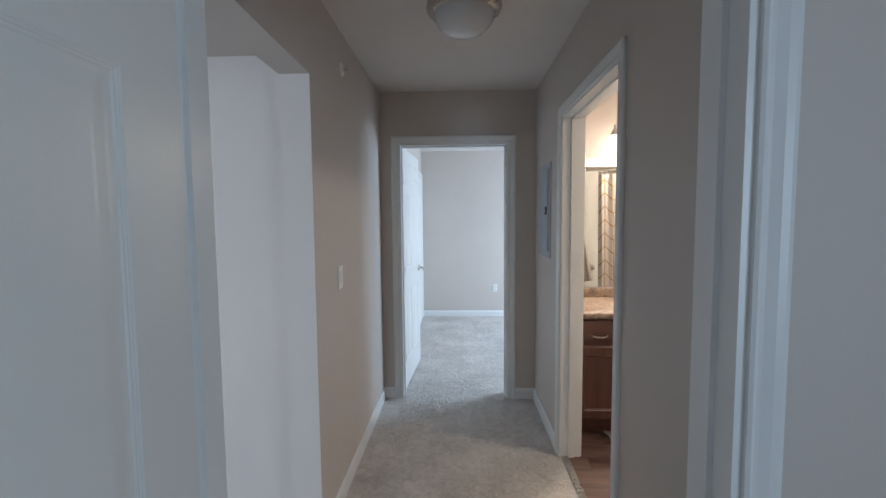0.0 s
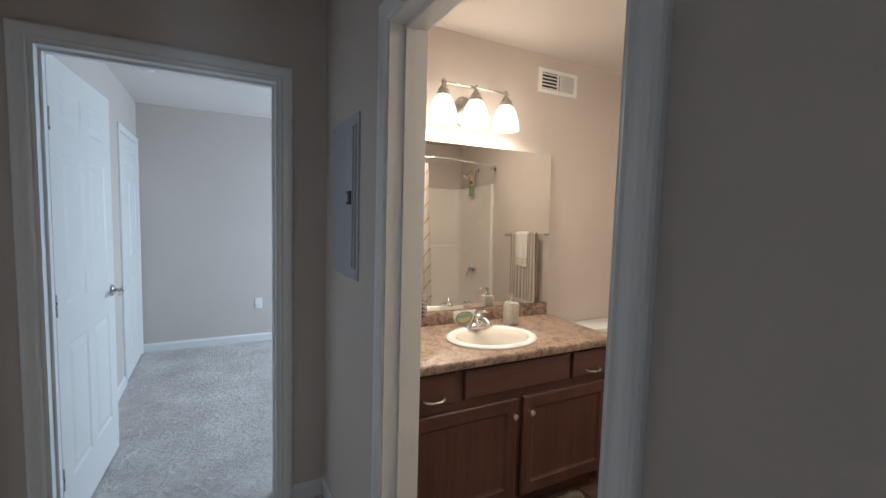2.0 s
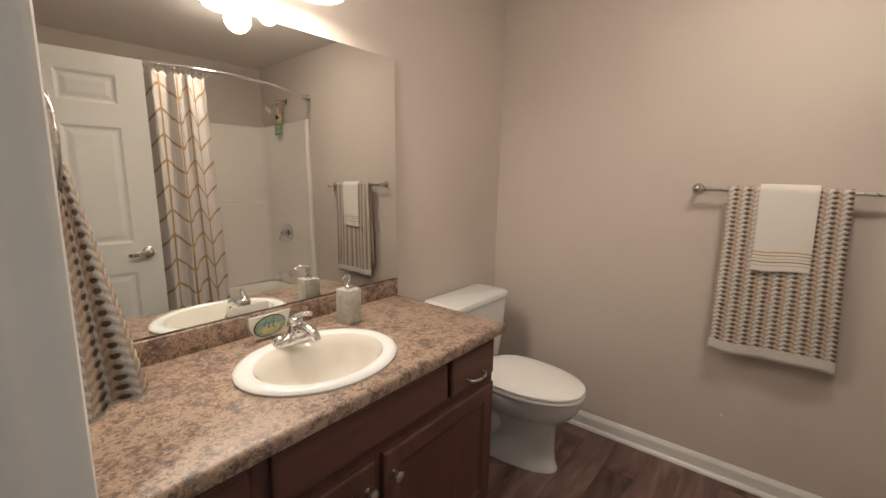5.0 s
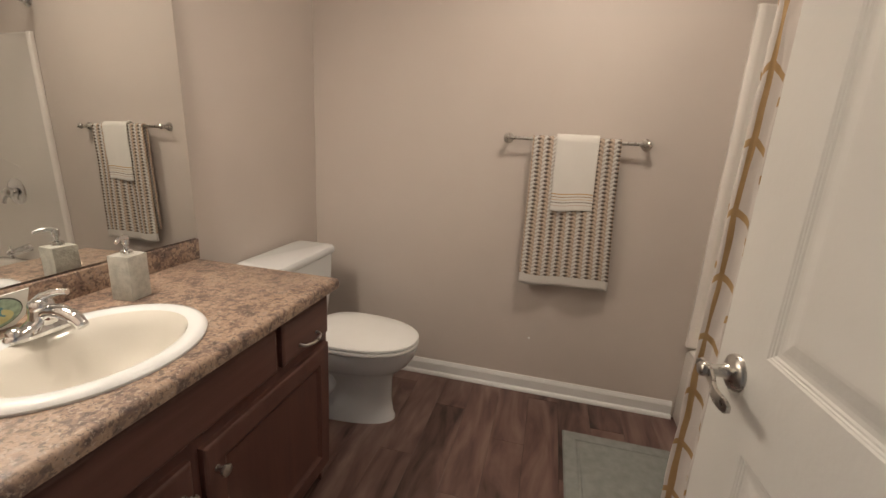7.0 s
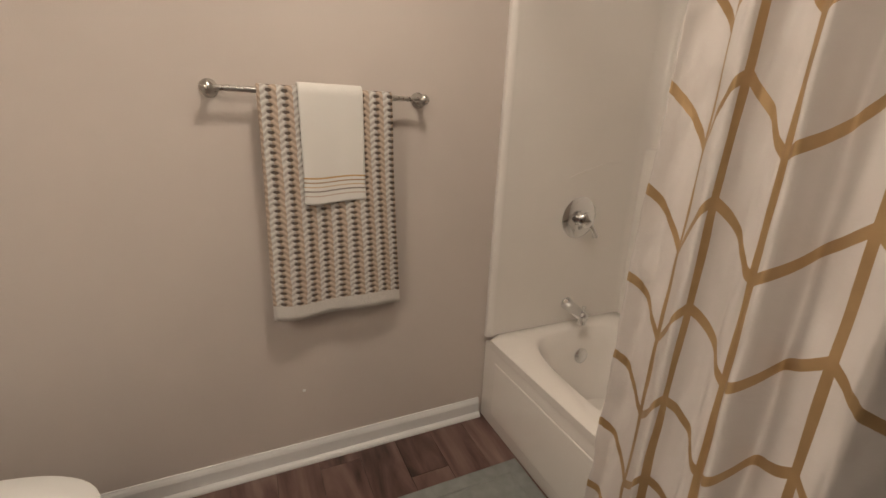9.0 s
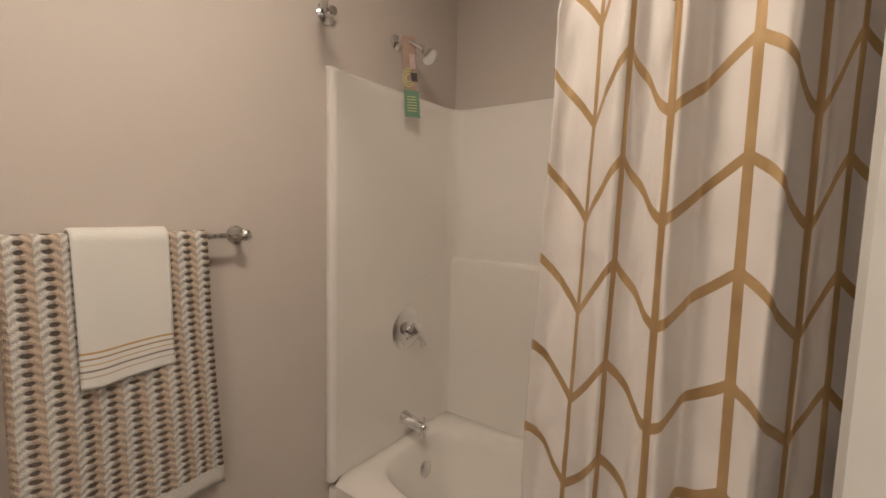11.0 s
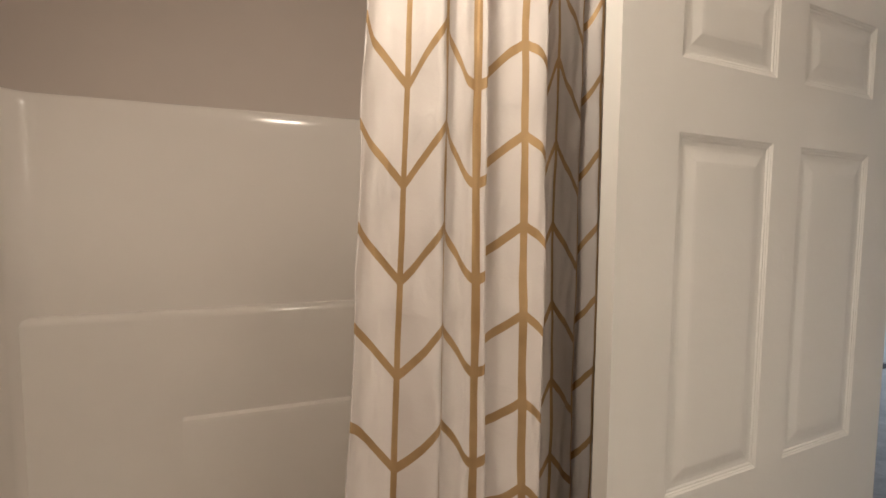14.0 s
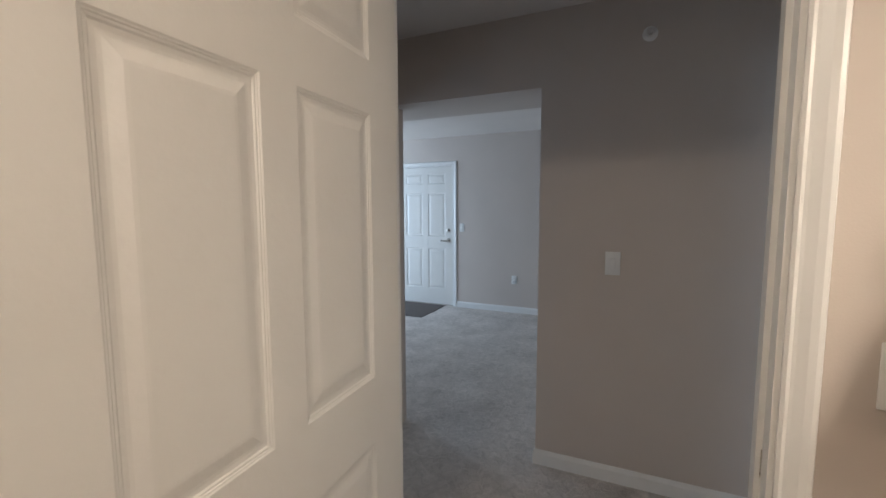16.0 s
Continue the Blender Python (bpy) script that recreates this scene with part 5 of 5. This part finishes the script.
# ---------- switches, outlets, sprinkler, panel ----------


def plate(name, m, w, h, label, category, kind, gang=1):
    t = thing(name, m, label, category)
    part("cover", rbox(-w / 2, -0.006, -h / 2, w / 2, 0.0, h / 2, 0.0025, 2), PLASTIC, t)
    if kind == "switch":
        for g in range(gang):
            gx = (g - (gang - 1) / 2) * 0.040
            part("rocker", rbox(gx - 0.013, -0.010, -0.026, gx + 0.013, -0.005, 0.026, 0.003), PLASTIC, t)
    else:
        for z in (-0.021, 0.021):
            r = part("socket", rbox(-0.017, -0.008, z - 0.014, 0.017, -0.005, z + 0.014, 0.003), PLASTIC, t)
            for x in (-0.006, 0.006):
                # dark chips on the socket face, for the shade in its slots
                part("slot", blocks((x - 0.001, -0.0086, z - 0.004, x + 0.001, -0.0078, z + 0.006)), DARK, r, smooth=False)
    for z in ((-0.042, 0.042) if kind == "switch" else (0.0,)):
        part("screw", lathe([(0.003, 0), (0.0028, 0.001), (0.001, 0.0014)], 10, Matrix.Translation((0, -0.006, z)) @ Matrix.Rotation(radians(90), 4, "X")), PLASTIC, t)
    return t


plate("light_switch", pose(HL, 2.146, 1.157, 0, 0, 90), 0.072, 0.118, "white light switch on the hall wall", "switch", "switch")
plate("light_switch", pose(BL, 2.688, 1.15, 0, 0, 90), 0.072, 0.118, "white switch plate on the bathroom wall beside the towel ring", "switch", "switch")
plate("light_switch", pose(-3.95, -0.062, 1.158, 0, 0, 90), 0.072, 0.118, "white light switch beside the front door", "switch", "switch")
plate("wall_outlet", pose(-3.95, 0.708, 0.455, 0, 0, 90), 0.072, 0.118, "white outlet in the living room wall", "outlet", "outlet")
plate("wall_outlet", pose(0.545, 6.3, 0.425), 0.072, 0.118, "white outlet in the bedroom wall", "outlet", "outlet")

spk = thing("sprinkler_head", pose(HL, 2.275, 2.245), "white and chrome sidewall fire sprinkler", "sprinkler")
sm = Matrix.Rotation(radians(90), 4, "Y")
part("escutcheon", lathe([(0.034, 0.0), (0.034, 0.003), (0.026, 0.010), (0.018, 0.013), (0.016, 0.008), (0.006, 0.008)], 30, sm), PLASTIC, spk)
part("frame", lathe([(0.010, 0.006), (0.009, 0.024), (0.004, 0.028), (0.004, 0.040)], 16, sm), CHROME, spk)
part("deflector", lathe([(0.014, 0.040), (0.014, 0.042), (0.002, 0.043)], 18, sm), CHROME, spk)

pan = thing("electrical_panel", pose(HR, 2.995, 1.502, 0, 0, -90), "grey flush electrical panel with a hinged door", "electrical panel")
part("trim_frame", rbox(-0.195, -0.007, -0.318, 0.195, 0.0, 0.318, 0.003), GREY, pan)
pd = part("panel_door", rbox(-0.150, -0.014, -0.275, 0.172, -0.006, 0.275, 0.004), GREY, pan, "grey panel door")
part("latch", rbox(0.092, -0.026, -0.026, 0.144, -0.013, 0.026, 0.003), BLACK, pd, "black latch")
part("finger_pull", rbox(0.104, -0.029, -0.016, 0.122, -0.025, 0.016, 0.002), GREY, pd)
part("door_edge", rbox(0.150, -0.020, -0.268, 0.158, -0.013, 0.268, 0.002), GREY, pd)
for z in (-0.300, 0.300):
    for x in (-0.175, 0.175):
        part("screw", lathe([(0.006, 0), (0.005, 0.002), (0.001, 0.003)], 12, Matrix.Translation((x, -0.007, z)) @ Matrix.Rotation(radians(90), 4, "X")), CHROME, pan)

st = thing("strike_plate", pose(0.688, D2 - 0.0165, 0.93, 0, 0, 0), "brushed nickel strike plate on the door jamb", "strike plate")
part("plate", rbox(-0.014, -0.002, -0.029, 0.020, 0.0, 0.029, 0.001), NICKEL, st)
# no hole is cut: its shade is a dark patch on the plate
part("latch_hole", blocks((-0.007, -0.0026, -0.013, 0.007, -0.0015, 0.013)), DARK, st, "dark patch for the shade in the latch hole", smooth=False)

# bedroom: closet door and smoke alarm
clo = thing("door_closet", pose(-0.53, 5.446, 0.012, 0, 0, 90), "white six-panel closet door, closed", "door")
clo["kind"] = "structure"
part("slab", door_slab(0.76, 2.02, 0.03), DOORW, clo, smooth=False, at=pose(0.01, -0.010, 0))
casing("casing_closet", pose(-0.53, 5.446, 0, 0, 0, 90), 0.78, 2.04)
sa = thing("smoke_alarm", pose(-0.30, 5.0, CH), "round white smoke alarm on the bedroom ceiling", "smoke alarm")
part("body", lathe([(0.065, 0), (0.066, -0.012), (0.060, -0.026), (0.045, -0.034), (0.004, -0.036)], 36, None), PLASTIC, sa)

# entry vinyl inside the front door
structure("entry_floor", rbox(-3.948, -1.20, -0.004, -3.18, -0.32, 0.004, 0.001), ENTRYVINYL, "dark vinyl entry floor")
structure("threshold_bathroom", rbox(HR + 0.012, D1 + 0.018, -0.008, HR + 0.052, D2 - 0.018, 0.008, 0.003), NICKEL, "metal carpet strip at the bathroom door")

# ---------- bathroom floor planks ----------
fl = structure("floor_bathroom", blocks((HR + 0.03, TF - 0.05, -0.012, BR, BN, -0.004)), DARK, "dark wood-look plank floor")
rng = random.Random(11)
PW = 0.152
meshes = {}


def plank(x0, y0, x1, y1):
    key = (round(x1 - x0, 3), round(y1 - y0, 3))
    if key not in meshes:
        w, l = key
        g, e = 0.0006, 0.0012
        bm = bmesh.new()
        rings(bm, [[(g, g, 0), (w - g, g, 0), (w - g, l - g, 0), (g, l - g, 0)], [(g, g, 0.0028), (w - g, g, 0.0028), (w - g, l - g, 0.0028), (g, l - g, 0.0028)],
                   [(g + e, g + e, 0.0035), (w - g - e, g + e, 0.0035), (w - g - e, l - g - e, 0.0035), (g + e, l - g - e, 0.0035)]], True, False, True)
        meshes[key] = finish(bm, "plank", PLANK)
    ob = new("plank", meshes[key])
    ob.parent = fl
    ob.matrix_basis = pose(x0, y0, -0.003)


y = TF - 0.04
row = 0
while y < BN - 0.01:
    w = min(PW, BN - y)
    x = HR + 0.04 - (0.37 * row % 0.9)
    while x < BR:
        a, b = max(x, HR + 0.04), min(x + 0.914, BR - 0.002)
        if y < D1 or y + w > D2:
            a = max(a, BL - 0.01)
        if b - a > 0.03:
            plank(a, y, b, y + w)
        x += 0.914
    y += w
    row += 1
